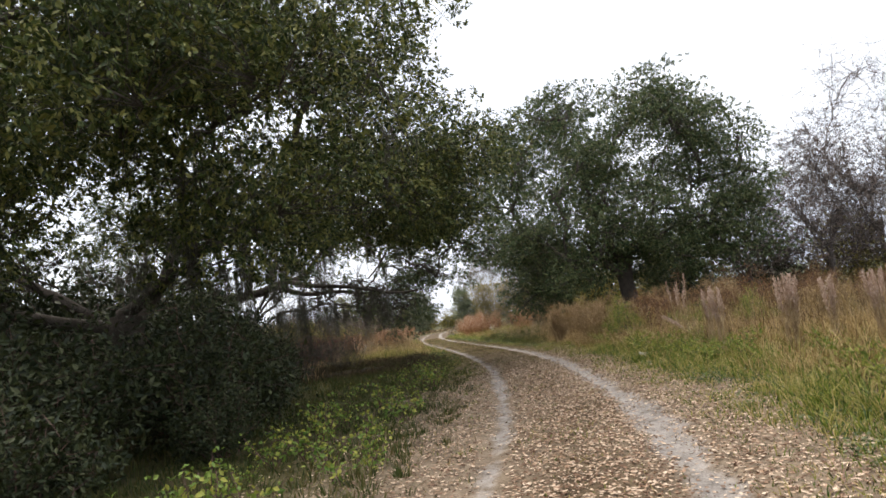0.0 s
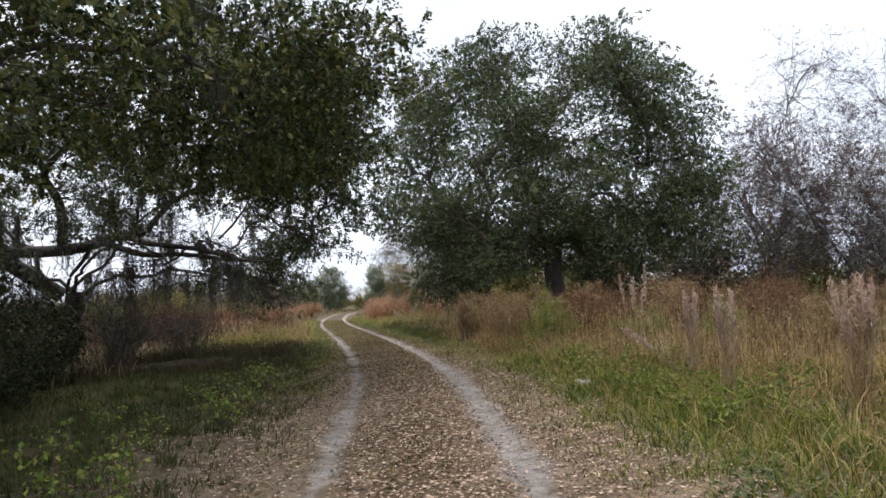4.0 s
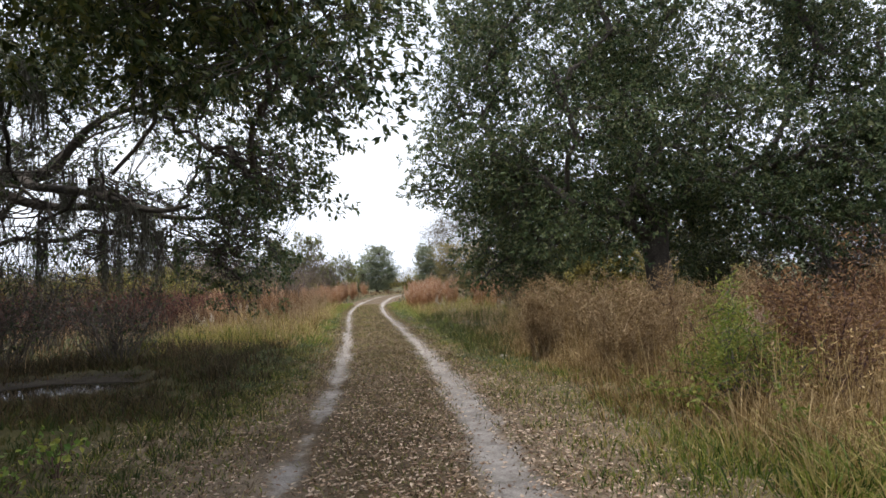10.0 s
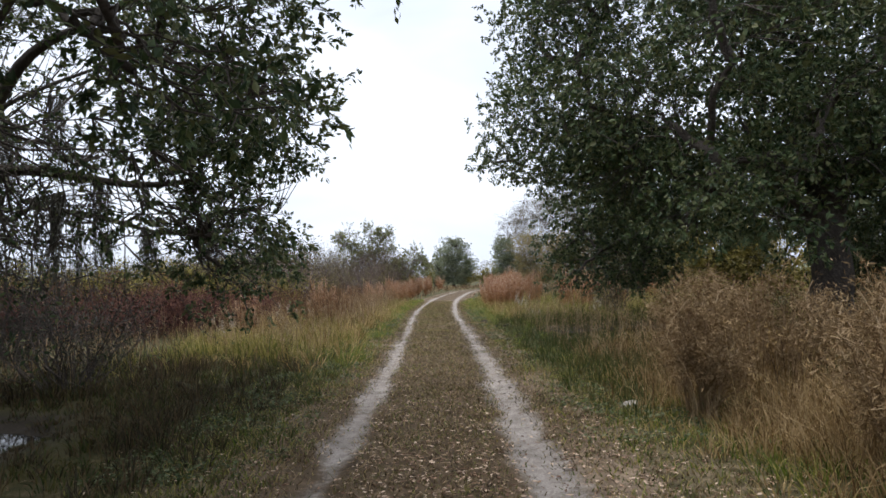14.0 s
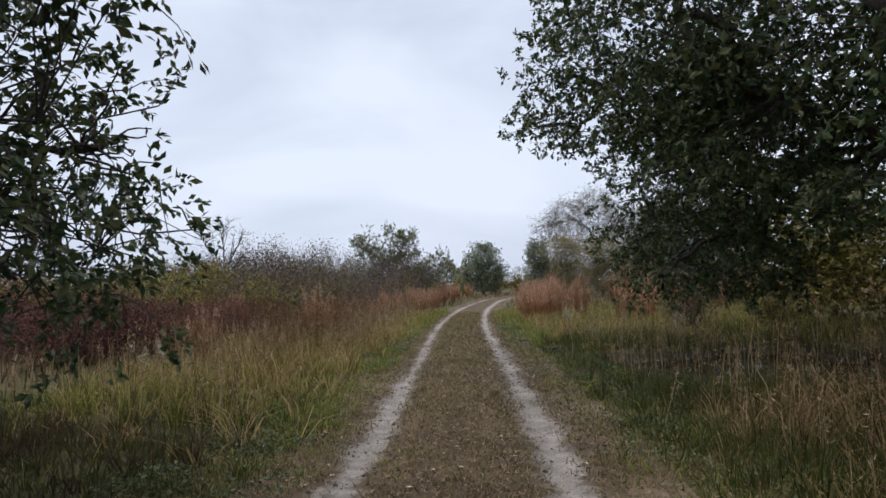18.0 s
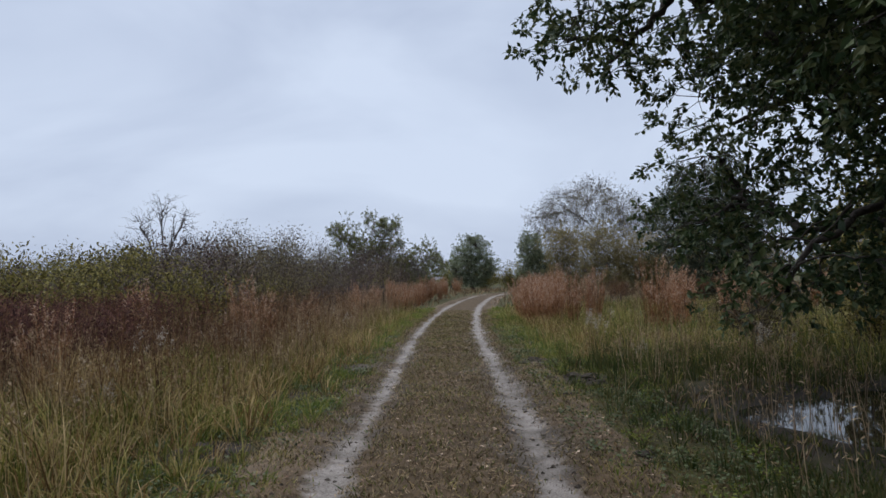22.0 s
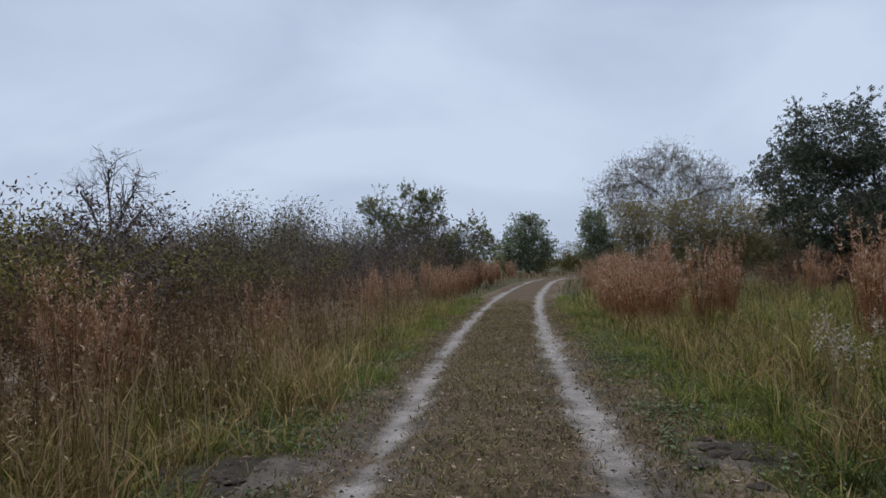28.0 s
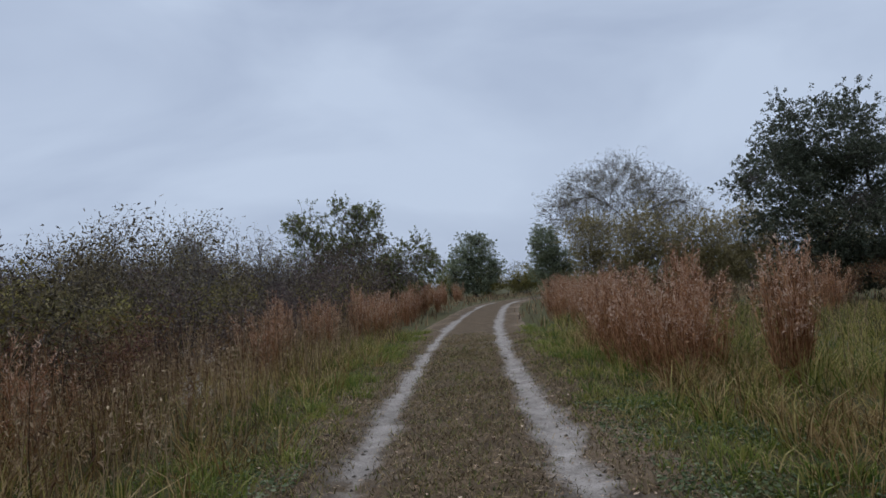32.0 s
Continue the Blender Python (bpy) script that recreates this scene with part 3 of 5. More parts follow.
def broad_tree(name, at, fork, girth, lobes, shoots, per, leaf, mats, label, category="tree", seed=1, lean=(0, 0), branches=9, twigs=0.35, floor=0.5, droop=0.3, clump=9, loose=0.3, shoot=0.26, core=0.2, core_above=0.0, thin=(), twig=0.009, wob=0.4, stout=1.0, group="", flat=0.8, sparse=()):
    """A tree: tapered trunk, a limb to each lobe of the crown, branches, twigs and shoots of leaves gathered in clumps.
    lobes: centre and half sizes, from the foot. flat: how flattened the clumps are. core: share of broad shaded leaves deep in the crown."""
    rng = np.random.default_rng(seed)
    bark, leaf_mat = mats
    root = thing(name, at, label, category, group)
    top = np.array([lean[0], lean[1], fork])
    tp = bend((0, 0, -0.15), top, rng, 0.12, 0, 9)
    rad = girth * np.array([1.7, 1.25, 1.08, 1.0, 0.95, 0.92, 0.9, 0.88, 0.8])
    part("trunk", Shape().tube(tp, rad, 12), bark, root, smooth=True)
    share = np.array([r[0] * r[1] + r[1] * r[2] + r[0] * r[2] for _, r in lobes])
    share = share / share.sum()
    hang, grown = [], []
    for li in sorted(range(len(lobes)), key=lambda k: math.dist(lobes[k][0], tuple(top))):
        c, r = (np.array(v, float) for v in lobes[li])
        f = share[li]
        start = tp[rng.integers(5, 9)]
        end = c + rng.normal(size=3) * r * 0.15
        away = np.linalg.norm(end - top)
        slim = 1.0
        if away > 3.2 and grown:
            old = np.concatenate(grown)
            cost = np.linalg.norm(old - end, axis=1) + 0.35 * np.linalg.norm(old - top, axis=1)
            if cost.min() < 0.9 * away:
                start, slim = old[np.argmin(cost)], 0.55
        lp = bend(start, end, rng, wob, rng.uniform(-0.05, 0.3), 12)
        sh = Shape()
        thick = stout * girth * rng.uniform(0.34, 0.5) * min(1, 0.35 + r.mean() / 3.0) * slim
        grown.append(lp[3:10])
        sh.tube(lp, np.linspace(thick, 0.03, 12), 8)
        ends = [lp[7:]]
        for tip in in_lobe(rng, branches, c, r * 0.85, 0.7):
            k = rng.integers(4, 12)
            bp = bend(lp[k], tip, rng, wob * 0.85, rng.uniform(-0.1, 0.25), 9)
            sh.tube(bp, np.linspace(max(0.014, thick * 0.22 * (1 - k / 15)), 0.006, 9), 5)
            ends.append(bp[3:])
        nodes = np.concatenate(ends)
        hang.append(nodes + np.asarray(at))
        limb = part("limb" if girth > 0.08 else "branch_spray", sh, bark, root, smooth=True)
        if girth <= 0.08:
            tagged(limb, kind="stuff")
        n = int(shoots * f * (0.3 if li in thin else 0.5 if li in sparse else 1))
        tuft = in_lobe(rng, max(3, n // clump), c, r, 0.75)
        feet = tuft[rng.integers(0, len(tuft), n)] + rng.normal(size=(n, 3)).clip(-1.5, 1.5) * loose * np.array([1, 1, flat])
        feet = feet[feet[:, 2] > floor + rng.uniform(0, 0.5, len(feet))]
        ways = unit(unit(feet - c) * 0.8 + rng.normal(size=feet.shape) * 0.6)
        if li in thin:
            ways[:, 2] = -np.abs(ways[:, 2]) - 0.5
        fo = sprays(Shape(), feet, unit(ways), 4 if li in thin else per, shoot, leaf, rng, droop)
        deep = in_lobe(rng, 0 if li in thin or c[2] < core_above else int(n * per * core), c, r * 0.78, 0.2)
        deep = deep[deep[:, 2] > floor + 0.2]
        if len(deep):
            leaves(fo, deep, leaf[0] * 1.3, leaf[1] * 1.5, rng, droop)
        tagged(part("foliage", fo, leaf_mat, limb), kind="stuff")
        tw = Shape()
        for p, w in zip(feet, ways):
            if rng.uniform() < (1.0 if li in thin else twigs):
                q = nodes[np.argmin(((nodes - p) ** 2).sum(1))]
                m = (p + q) / 2 + rng.normal(size=3) * 0.1 * np.linalg.norm(p - q)
                tw.tube([q, m, p, p + w * shoot * 0.7], [twig, twig * 0.7, twig * 0.45, twig * 0.25], 3)
        if tw.n:
            tagged(part("twig_spray", tw, bark, limb), kind="stuff")
    return root, np.concatenate(hang)


def dome_lobes(centre_at, half, n, size, seed, low=-1.0, hollow=0.0):
    """Small lobes spread over a boxy dome, the way leafy boughs cover a crown, and some inside it."""
    rng = np.random.default_rng(seed)
    out = []
    for k in range(n):
        z = 1 - 2 * (k + 0.5) / n
        a = 2.39996 * k + rng.normal() * 0.12
        d = np.array([np.cos(a) * math.sqrt(1 - z * z), np.sin(a) * math.sqrt(1 - z * z), z])
        d = np.sign(d) * np.abs(d) ** 0.75 * rng.uniform(0.84, 1.06)
        if z < low:
            d *= 0.62
        c = np.asarray(centre_at) + d * np.asarray(half)
        out.append((tuple(c), tuple(np.asarray(size) * rng.uniform(0.75, 1.25, 3))))
    for k in range(int(hollow)):
        c = np.asarray(centre_at) + unit(rng.normal(size=3)) * np.asarray(half) * rng.uniform(0.2, 0.65)
        out.append((tuple(c), tuple(np.asarray(size) * rng.uniform(0.9, 1.3, 3))))
    return out


# the oak beside the road's right side: a wide dark crown of layered boughs, its skirt hanging low
OAK_SIDE = [((-6.9, 3.8, 4.8), (0.9, 0.9, 0.6)), ((-6.7, 3.4, 5.7), (1.0, 1.0, 0.7)), ((-4.6, 5.4, 3.9), (0.7, 0.6, 0.7)), ((-4.2, 5.5, 2.9), (0.7, 0.6, 0.8)), ((-4.9, 5.0, 2.3), (0.7, 0.6, 0.6)), ((3.6, -2.4, 6.6), (1.7, 1.5, 1.2)), ((4.6, -0.5, 7.3), (1.8, 1.8, 1.3)), ((3.4, 1.6, 7.0), (1.8, 1.8, 1.3)), ((-4.5, 5.0, 2.6), (0.8, 0.7, 0.8)), ((-6.6, 4.0, 4.65), (1.4, 1.1, 0.75)), ((-3.6, 4.8, 3.6), (1.2, 1.0, 1.0)), ((-3.4, 5.2, 4.8), (1.4, 1.0, 1.0)), ((-5.2, 4.3, 5.3), (1.3, 1.0, 0.8)), ((1.5, -4.2, 2.9), (2.0, 1.4, 1.0)), ((4.5, -4.2, 2.7), (2.0, 1.4, 1.0)), ((-2.5, -4.0, 2.7), (1.8, 1.3, 0.9)), ((4.4, -3.4, 5.6), (1.6, 1.4, 1.2)), ((6.2, -3.0, 6.2), (1.6, 1.8, 1.3)), ((6.4, -1.4, 8.6), (1.5, 1.8, 1.2)), ((5.6, -3.6, 3.8), (1.8, 1.6, 1.2)), ((-6.0, 3.6, 5.8), (1.2, 1.2, 0.8)), ((-6.4, 3.2, 6.9), (1.2, 1.5, 1.0)), ((-5.9, 2.8, 8.6), (1.3, 1.6, 1.1)), ((-5.0, 2.4, 10.1), (1.4, 1.6, 1.0)), ((-4.6, 4.1, 4.2), (1.4, 0.9, 0.8)), ((-4.8, 1.0, 5.0), (1.7, 1.8, 1.2)),
            ((-4.8, 5.3, 3.1), (0.8, 0.7, 1.0)), ((-4.4, 4.3, 2.0), (1.3, 1.1, 0.9)), ((-5.0, 2.2, 1.6), (1.1, 1.2, 0.7)), ((-3.4, 3.2, 1.8), (1.5, 1.6, 1.0)), ((-1.8, 4.6, 2.6), (1.7, 1.6, 1.3)), ((-3.4, 1.0, 2.4), (1.6, 1.8, 1.0)), ((-2.6, 3.6, 3.8), (1.8, 1.8, 1.2)), ((0.6, 4.8, 3.4), (2.0, 1.6, 1.5)), ((2.8, 4.0, 2.8), (2.2, 1.8, 1.5))]
broad_tree("oak_tree", (9.7, 30.6, 0), 3.6, 0.42, dome_lobes((0.0, -0.2, 6.8), (5.7, 4.9, 4.9), 66, (2.05, 2.05, 1.3), 31, -0.8, 6) + OAK_SIDE,
           16600, 18, (0.1, 0.05), (M_BARK, M_OAK), "broad dark green live oak with low hanging branches", seed=3, floor=0.6, core=0.2, clump=22, loose=0.46, branches=6, stout=1.0, flat=0.42, wob=0.42, twigs=0.3)
# the old mossy oak beyond the left verge
mossy, mossy_nodes = broad_tree("oak_tree", (-8.6, 26.6, 0), 2.2, 0.32,
           [((3.4, -2.6, 4.1), (3.8, 3.0, 1.6)), ((7.6, -6.5, 4.7), (2.5, 3.4, 1.7)), ((6.9, -1.6, 2.6), (1.5, 2.0, 1.2)), ((3.0, -6.0, 6.6), (4.4, 4.0, 2.4)), ((-1.5, -3.5, 7.4), (3.6, 4.0, 2.6)), ((3.4, 0.2, 5.8), (4.0, 2.4, 2.2)), ((-3.6, 0.5, 5.6), (3.2, 3.2, 2.2)), ((7.8, -7.0, 7.2), (2.6, 3.8, 1.9)), ((6.7, -3.2, 5.4), (1.2, 1.5, 1.5)), ((7.0, -2.6, 2.7), (1.6, 1.5, 1.5)), ((7.6, -3.2, 4.3), (1.2, 1.4, 1.5)), ((8.7, -8.4, 4.5), (1.5, 3.0, 1.4)), ((8.4, -5.0, 6.0), (1.8, 3.0, 1.6)), ((6.6, -0.8, 2.2), (1.7, 1.8, 1.2)), ((1.4, -6.8, 3.8), (3.0, 2.6, 1.6)), ((4.2, -3.6, 2.4), (3.0, 2.6, 1.1)), ((6.4, -5.2, 2.5), (2.0, 2.6, 1.0)), ((-2.4, -8.0, 4.2), (3.2, 3.0, 2.0)), ((-4.0, -4.0, 4.0), (3.2, 3.0, 2.0)), ((3.6, -4.6, 5.2), (2.2, 2.2, 1.2)), ((9.4, -5.6, 5.9), (1.2, 1.8, 1.0)), ((8.6, -6.4, 2.9), (0.7, 1.4, 0.5)), ((8.2, -4.2, 3.4), (0.9, 1.5, 0.8)), ((7.7, -2.4, 3.6), (0.8, 1.0, 0.9)), ((7.2, -0.9, 2.8), (0.6, 0.8, 1.0)), ((6.5, -1.8, 4.0), (0.7, 0.9, 0.8)), ((6.9, -1.1, 1.7), (0.8, 0.9, 0.8)), ((9.4, -9.0, 3.4), (0.8, 1.4, 0.6))],
           12600, 14, (0.09, 0.042), (M_BARK, M_OAK), "old spreading oak draped with grey hanging moss", seed=11, lean=(0.6, -0.5), branches=16, twigs=0.45, floor=0.8, stout=0.5, core=0.08, core_above=5.0, thin=(15, 16), sparse=(0, 1, 2, 8, 9, 13, 14, 17, 18), clump=18, loose=0.33, flat=0.5)
foot = np.array(mossy.location)
for pts, r0, r1 in (([(-8.6, 26.6, 2.2), (-9.8, 25.6, 3.3), (-12.0, 25.0, 3.5), (-15.0, 24.5, 3.9)], 0.26, 0.2), ([(-12.0, 25.0, 3.5), (-9.6, 25.1, 3.5), (-7.4, 25.3, 3.65), (-6.3, 25.4, 3.95), (-5.6, 25.5, 4.1)], 0.22, 0.13),
                    ([(-6.9, 25.3, 3.75), (-5.4, 24.9, 3.25), (-3.5, 24.8, 3.05), (-1.6, 24.4, 2.95)], 0.12, 0.03), ([(-6.2, 25.4, 3.9), (-4.9, 23.6, 3.5), (-2.5, 21.4, 2.75), (-1.0, 19.8, 2.6)], 0.11, 0.025),
                    ([(-8.0, 25.2, 3.6), (-7.3, 23.2, 4.6), (-6.9, 21.3, 5.3), (-5.0, 19.4, 5.9)], 0.16, 0.05), ([(-5.6, 25.5, 4.1), (-5.0, 25.4, 4.9), (-3.8, 25.0, 5.3), (-2.0, 24.0, 5.6)], 0.11, 0.03),
                    ([(-7.2, 25.3, 3.65), (-7.6, 25.2, 2.9), (-8.0, 25.3, 2.2), (-8.3, 25.6, 1.2)], 0.07, 0.03)):
    pts = np.array(pts) - foot
    k = np.linspace(0, len(pts) - 1, 15)
    line = np.stack([np.interp(k, range(len(pts)), pts[:, a]) for a in range(3)], -1)
    line[1:-1] = (line[:-2] + 2 * line[1:-1] + line[2:]) / 4
    line += 0.07 * np.stack([np.sin(2.1 * k + r0 * 40), np.sin(2.7 * k + 1), np.sin(3.3 * k + r1 * 90)], -1) * np.minimum(1, k)[:, None]
    part("limb", Shape().tube(line, np.linspace(r0, r1, 15), 10), M_BARK, mossy, smooth=True)
# twigs drooping from the low limbs, some with a few leaves
_rng = np.random.default_rng(97)
hung = mossy_nodes[(mossy_nodes[:, 2] > 2.0) & (mossy_nodes[:, 2] < 4.6) & (mossy_nodes[:, 0] < -2.2) & (mossy_nodes[:, 1] > 17.5) & (mossy_nodes[:, 1] < 23.6)]
sh, lf = Shape(), Shape()
for p in hung[_rng.integers(0, len(hung), 210)] - foot:
    l = min(p[2] - 0.7, _rng.uniform(0.6, 2.3))
    side = _rng.normal(size=3) * 0.3 * l * np.array([1, 1, 0])
    line = bend(p, p + side + np.array([0, 0, -l]), _rng, 0.35, 0.0, 7)
    sh.tube(line, np.linspace(0.011, 0.004, 7), 3)
    for k in _rng.integers(1, 7, 7):
        tip = line[k] + _rng.normal(size=3) * np.array([0.2, 0.2, 0.12]) - np.array([0, 0, 0.14])
        sh.tube([line[k], (line[k] + tip) / 2 + _rng.normal(size=3) * 0.025, tip], [0.006, 0.004, 0.002], 3)
        leaves(lf, tip + _rng.normal(size=(4, 3)) * 0.07, 0.07, 0.03, _rng, 0.4)
tagged(part("twig_spray", sh, M_BARK, mossy), kind="stuff")
tagged(part("foliage", lf, M_OAK, mossy), kind="stuff")
# the nearer oak that overhangs the start of the walk
near_oak, near_nodes = broad_tree("oak_tree", (-7.4, 12.5, 0), 2.4, 0.45,
           [((3.8, -3.2, 5.2), (3.5, 3.2, 2.4)), ((6.0, 1.2, 5.8), (3.0, 3.0, 2.5)), ((5.0, 4.6, 5.8), (3.8, 2.8, 2.5)), ((0, 0, 8.2), (4.4, 4.4, 2.6)), ((4.8, 0, 8.6), (4.0, 4.4, 2.6)), ((-1.5, -4.2, 4.6), (3.4, 2.6, 2.4)), ((2.6, -1.0, 3.6), (2.8, 2.8, 1.4)), ((1.0, -6.6, 5.6), (3.4, 2.4, 2.4)), ((-1.0, -8.0, 3.6), (3.0, 2.2, 1.8)), ((3.4, -4.4, 7.4), (3.0, 3.0, 2.2)), ((-3.6, -3.0, 3.2), (2.6, 3.0, 2.0)), ((1.0, 2.0, 5.4), (3.0, 3.0, 2.0)), ((8.2, 3.4, 6.2), (1.6, 1.8, 1.1)), ((8.0, 5.6, 5.5), (1.5, 1.8, 1.1)), ((6.6, 6.4, 4.6), (1.8, 1.6, 1.0)), ((7.0, 3.0, 4.6), (1.4, 1.6, 0.9)), ((2.2, -4.6, 6.2), (2.2, 2.0, 1.4)), ((0.8, -2.6, 6.2), (2.4, 2.2, 1.4)), ((-4.6, -0.5, 4.6), (2.8, 2.8, 1.8)), ((-5.5, -5.0, 4.4), (2.8, 2.6, 2.0))],
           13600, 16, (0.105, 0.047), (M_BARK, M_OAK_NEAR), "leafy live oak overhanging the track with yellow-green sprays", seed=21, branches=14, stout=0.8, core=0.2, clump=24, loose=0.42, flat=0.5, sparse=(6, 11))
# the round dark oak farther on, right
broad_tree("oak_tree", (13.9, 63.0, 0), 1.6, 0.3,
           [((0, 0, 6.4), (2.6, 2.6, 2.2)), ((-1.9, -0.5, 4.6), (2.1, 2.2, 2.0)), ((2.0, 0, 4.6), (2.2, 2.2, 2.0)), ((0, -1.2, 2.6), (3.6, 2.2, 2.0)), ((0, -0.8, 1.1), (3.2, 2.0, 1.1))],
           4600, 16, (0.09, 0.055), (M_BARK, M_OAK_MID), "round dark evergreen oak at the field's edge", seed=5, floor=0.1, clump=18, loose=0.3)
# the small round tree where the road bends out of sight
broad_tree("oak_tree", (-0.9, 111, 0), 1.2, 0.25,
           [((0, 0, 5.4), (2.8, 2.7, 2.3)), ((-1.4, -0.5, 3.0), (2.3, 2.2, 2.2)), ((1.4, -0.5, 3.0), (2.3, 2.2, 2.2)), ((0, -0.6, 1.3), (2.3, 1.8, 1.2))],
           2200, 13, (0.15, 0.085), (M_BARK, M_OAK_HAZE), "small round oak standing at the road's bend", seed=6, floor=0.2, loose=0.3, twigs=0.7)
# the loose tree left of the road ahead
broad_tree("tree", (-7.0, 71, 0), 1.6, 0.14,
           [((0.3, 0, 5.4), (1.2, 1.4, 1.4)), ((-1.9, 0, 5.0), (1.2, 1.4, 1.3)), ((1.7, 0, 4.9), (0.9, 1.2, 1.3)), ((3.4, 0.5, 2.7), (2.0, 2.0, 1.8)), ((0, -0.6, 2.4), (3.4, 2.0, 1.8)), ((-1.0, 0, 3.8), (2.2, 1.6, 1.2))],
           2300, 14, (0.10, 0.055), (M_HAZE_TWIG, M_OLIVE_GREEN), "loose-crowned young tree with pale green leaves", seed=8, floor=0.2, core=0.04, twig=0.012, twigs=1.0, loose=0.22, wob=0.2)
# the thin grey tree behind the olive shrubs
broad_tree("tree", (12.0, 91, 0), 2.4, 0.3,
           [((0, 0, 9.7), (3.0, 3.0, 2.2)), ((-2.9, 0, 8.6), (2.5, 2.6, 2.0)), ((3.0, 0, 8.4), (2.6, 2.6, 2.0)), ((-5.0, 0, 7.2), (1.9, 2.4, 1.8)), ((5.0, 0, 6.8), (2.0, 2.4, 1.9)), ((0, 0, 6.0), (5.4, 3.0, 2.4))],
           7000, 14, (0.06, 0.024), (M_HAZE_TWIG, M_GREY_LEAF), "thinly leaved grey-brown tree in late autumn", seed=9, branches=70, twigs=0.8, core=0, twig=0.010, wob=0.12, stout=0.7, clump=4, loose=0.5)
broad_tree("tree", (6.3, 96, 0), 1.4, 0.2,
           [((-0.2, 0, 4.8), (1.7, 2.0, 2.1)), ((0.4, 0, 2.6), (2.4, 2.0, 2.4))], 1700, 12, (0.13, 0.07), (M_BARK, M_OAK_HAZE), "small dark leafy tree beside the far bend", seed=10, floor=0.2)
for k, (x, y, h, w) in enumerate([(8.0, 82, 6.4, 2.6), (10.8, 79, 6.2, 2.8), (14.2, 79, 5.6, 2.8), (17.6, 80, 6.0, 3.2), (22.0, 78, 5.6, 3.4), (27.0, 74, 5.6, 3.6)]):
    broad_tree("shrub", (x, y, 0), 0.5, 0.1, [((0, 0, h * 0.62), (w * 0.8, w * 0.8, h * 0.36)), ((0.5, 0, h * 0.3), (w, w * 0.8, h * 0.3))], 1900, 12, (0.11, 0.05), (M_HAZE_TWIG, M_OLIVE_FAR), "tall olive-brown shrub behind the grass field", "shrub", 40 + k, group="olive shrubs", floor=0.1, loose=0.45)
# leafless trees and thin grey woods behind the right-hand field
for k, (x, y, h, w) in enumerate([(20.2, 30.0, 9.4, 3.0), (31.0, 34.0, 14.0, 4.8), (37.5, 35.0, 13.0, 4.8), (26.5, 34.4, 15.5, 5.0), (24.0, 30.0, 8.0, 3.2), (43.0, 33.0, 12.0, 4.6), (22.5, 33.5, 9.0, 3.4), (28.5, 31.0, 8.0, 3.6), (34.0, 29.0, 8.4, 3.8), (18.0, 34.0, 7.6, 3.0)]):
    broad_tree("bare_tree", (x, y, 0), h * 0.25, 0.14, [((0, 0, h * 0.78), (w * 0.7, w * 0.7, h * 0.24)), ((-w * 0.5, 0, h * 0.55), (w * 0.6, w * 0.6, h * 0.24)), ((w * 0.5, 0, h * 0.55), (w * 0.6, w * 0.6, h * 0.24)), ((0, 0, h * 0.3), (w, w * 0.6, h * 0.2))], 1700, (9, 4, 4, 3, 9, 4, 9, 9, 8, 9)[k], (0.085, 0.04), (M_TWIG, M_TWIG if k in (1, 2, 3, 5) else M_PURPLE), "grey-twigged tree nearly leafless" if k in (1, 2, 3, 5) else "thin small-leaved grey tree", "tree", 60 + k, branches=46, twigs=1.0, group="bare trees", core=0, twig=0.010, wob=0.16, clump=4)
broad_tree("bare_tree", (-10.7, 48.4, 0), 2.2, 0.075, [((0.1, 0, 4.5), (0.5, 0.5, 0.6)), ((-0.75, 0.2, 3.8), (0.5, 0.5, 0.6)), ((0.85, 0, 3.9), (0.5, 0.5, 0.6)), ((-1.2, -0.2, 3.0), (0.5, 0.5, 0.5)), ((1.0, 0.2, 3.1), (0.4, 0.5, 0.5))], 330, 1, (0.05, 0.02), (M_TWIG, M_GREY_LEAF), "small leafless tree above the thicket", "tree", 70, branches=16, twigs=1.0, group="bare trees", core=0, wob=0.14, stout=1.1, clump=2, loose=0.2, twig=0.008)
for k, (x, y, h, w) in enumerate([(11.0, 40.0, 4.6, 2.8), (15.5, 38.0, 4.8, 3.0), (20.0, 36.0, 4.4, 3.0), (24.5, 34.5, 4.8, 3.0), (29.5, 33.0, 5.0, 3.4), (34.5, 31.5, 5.0, 3.4), (17.0, 43.0, 5.0, 3.4), (40.0, 30.5, 5.0, 3.4)]):
    broad_tree("shrub", (x, y, 0), 0.5, 0.1, [((0, 0, h * 0.6), (w * 0.8, w * 0.8, h * 0.36)), ((0.5, 0, h * 0.3), (w, w * 0.8, h * 0.32))], 1000, 9, (0.15, 0.08), (M_TWIG, M_SHADE_LEAF if k % 3 else M_OLIVE), "tall dark shrub behind the oak", "shrub", 140 + k, group="dark shrubs", floor=0.1, loose=0.5, twigs=0.15)
# small thin trees standing up out of the thicket
thin = [broad_tree("sapling", (-13.0, 60.0, 0), 1.0, 0.06, [((0, 0, 3.4), (0.9, 0.9, 1.0)), ((-0.6, 0, 2.4), (1.1, 0.9, 1.0)), ((0.7, 0, 2.2), (1.0, 0.9, 1.0))], 260, 5, (0.06, 0.022), (M_HAZE_TWIG, mat), "thin half-bare sapling in the thicket", "tree", 80 + k, branches=24, twigs=1.0, group="saplings", core=0, shoot=0.4, twig=0.009, wob=0.12, clump=3, loose=0.35)[0]
        for k, mat in enumerate((M_GREY_LEAF, M_OLIVE, M_RUST))]
thin[1].location, thin[2].location = (-8.6, 63.0, 0), (-16.5, 66.0, 0)
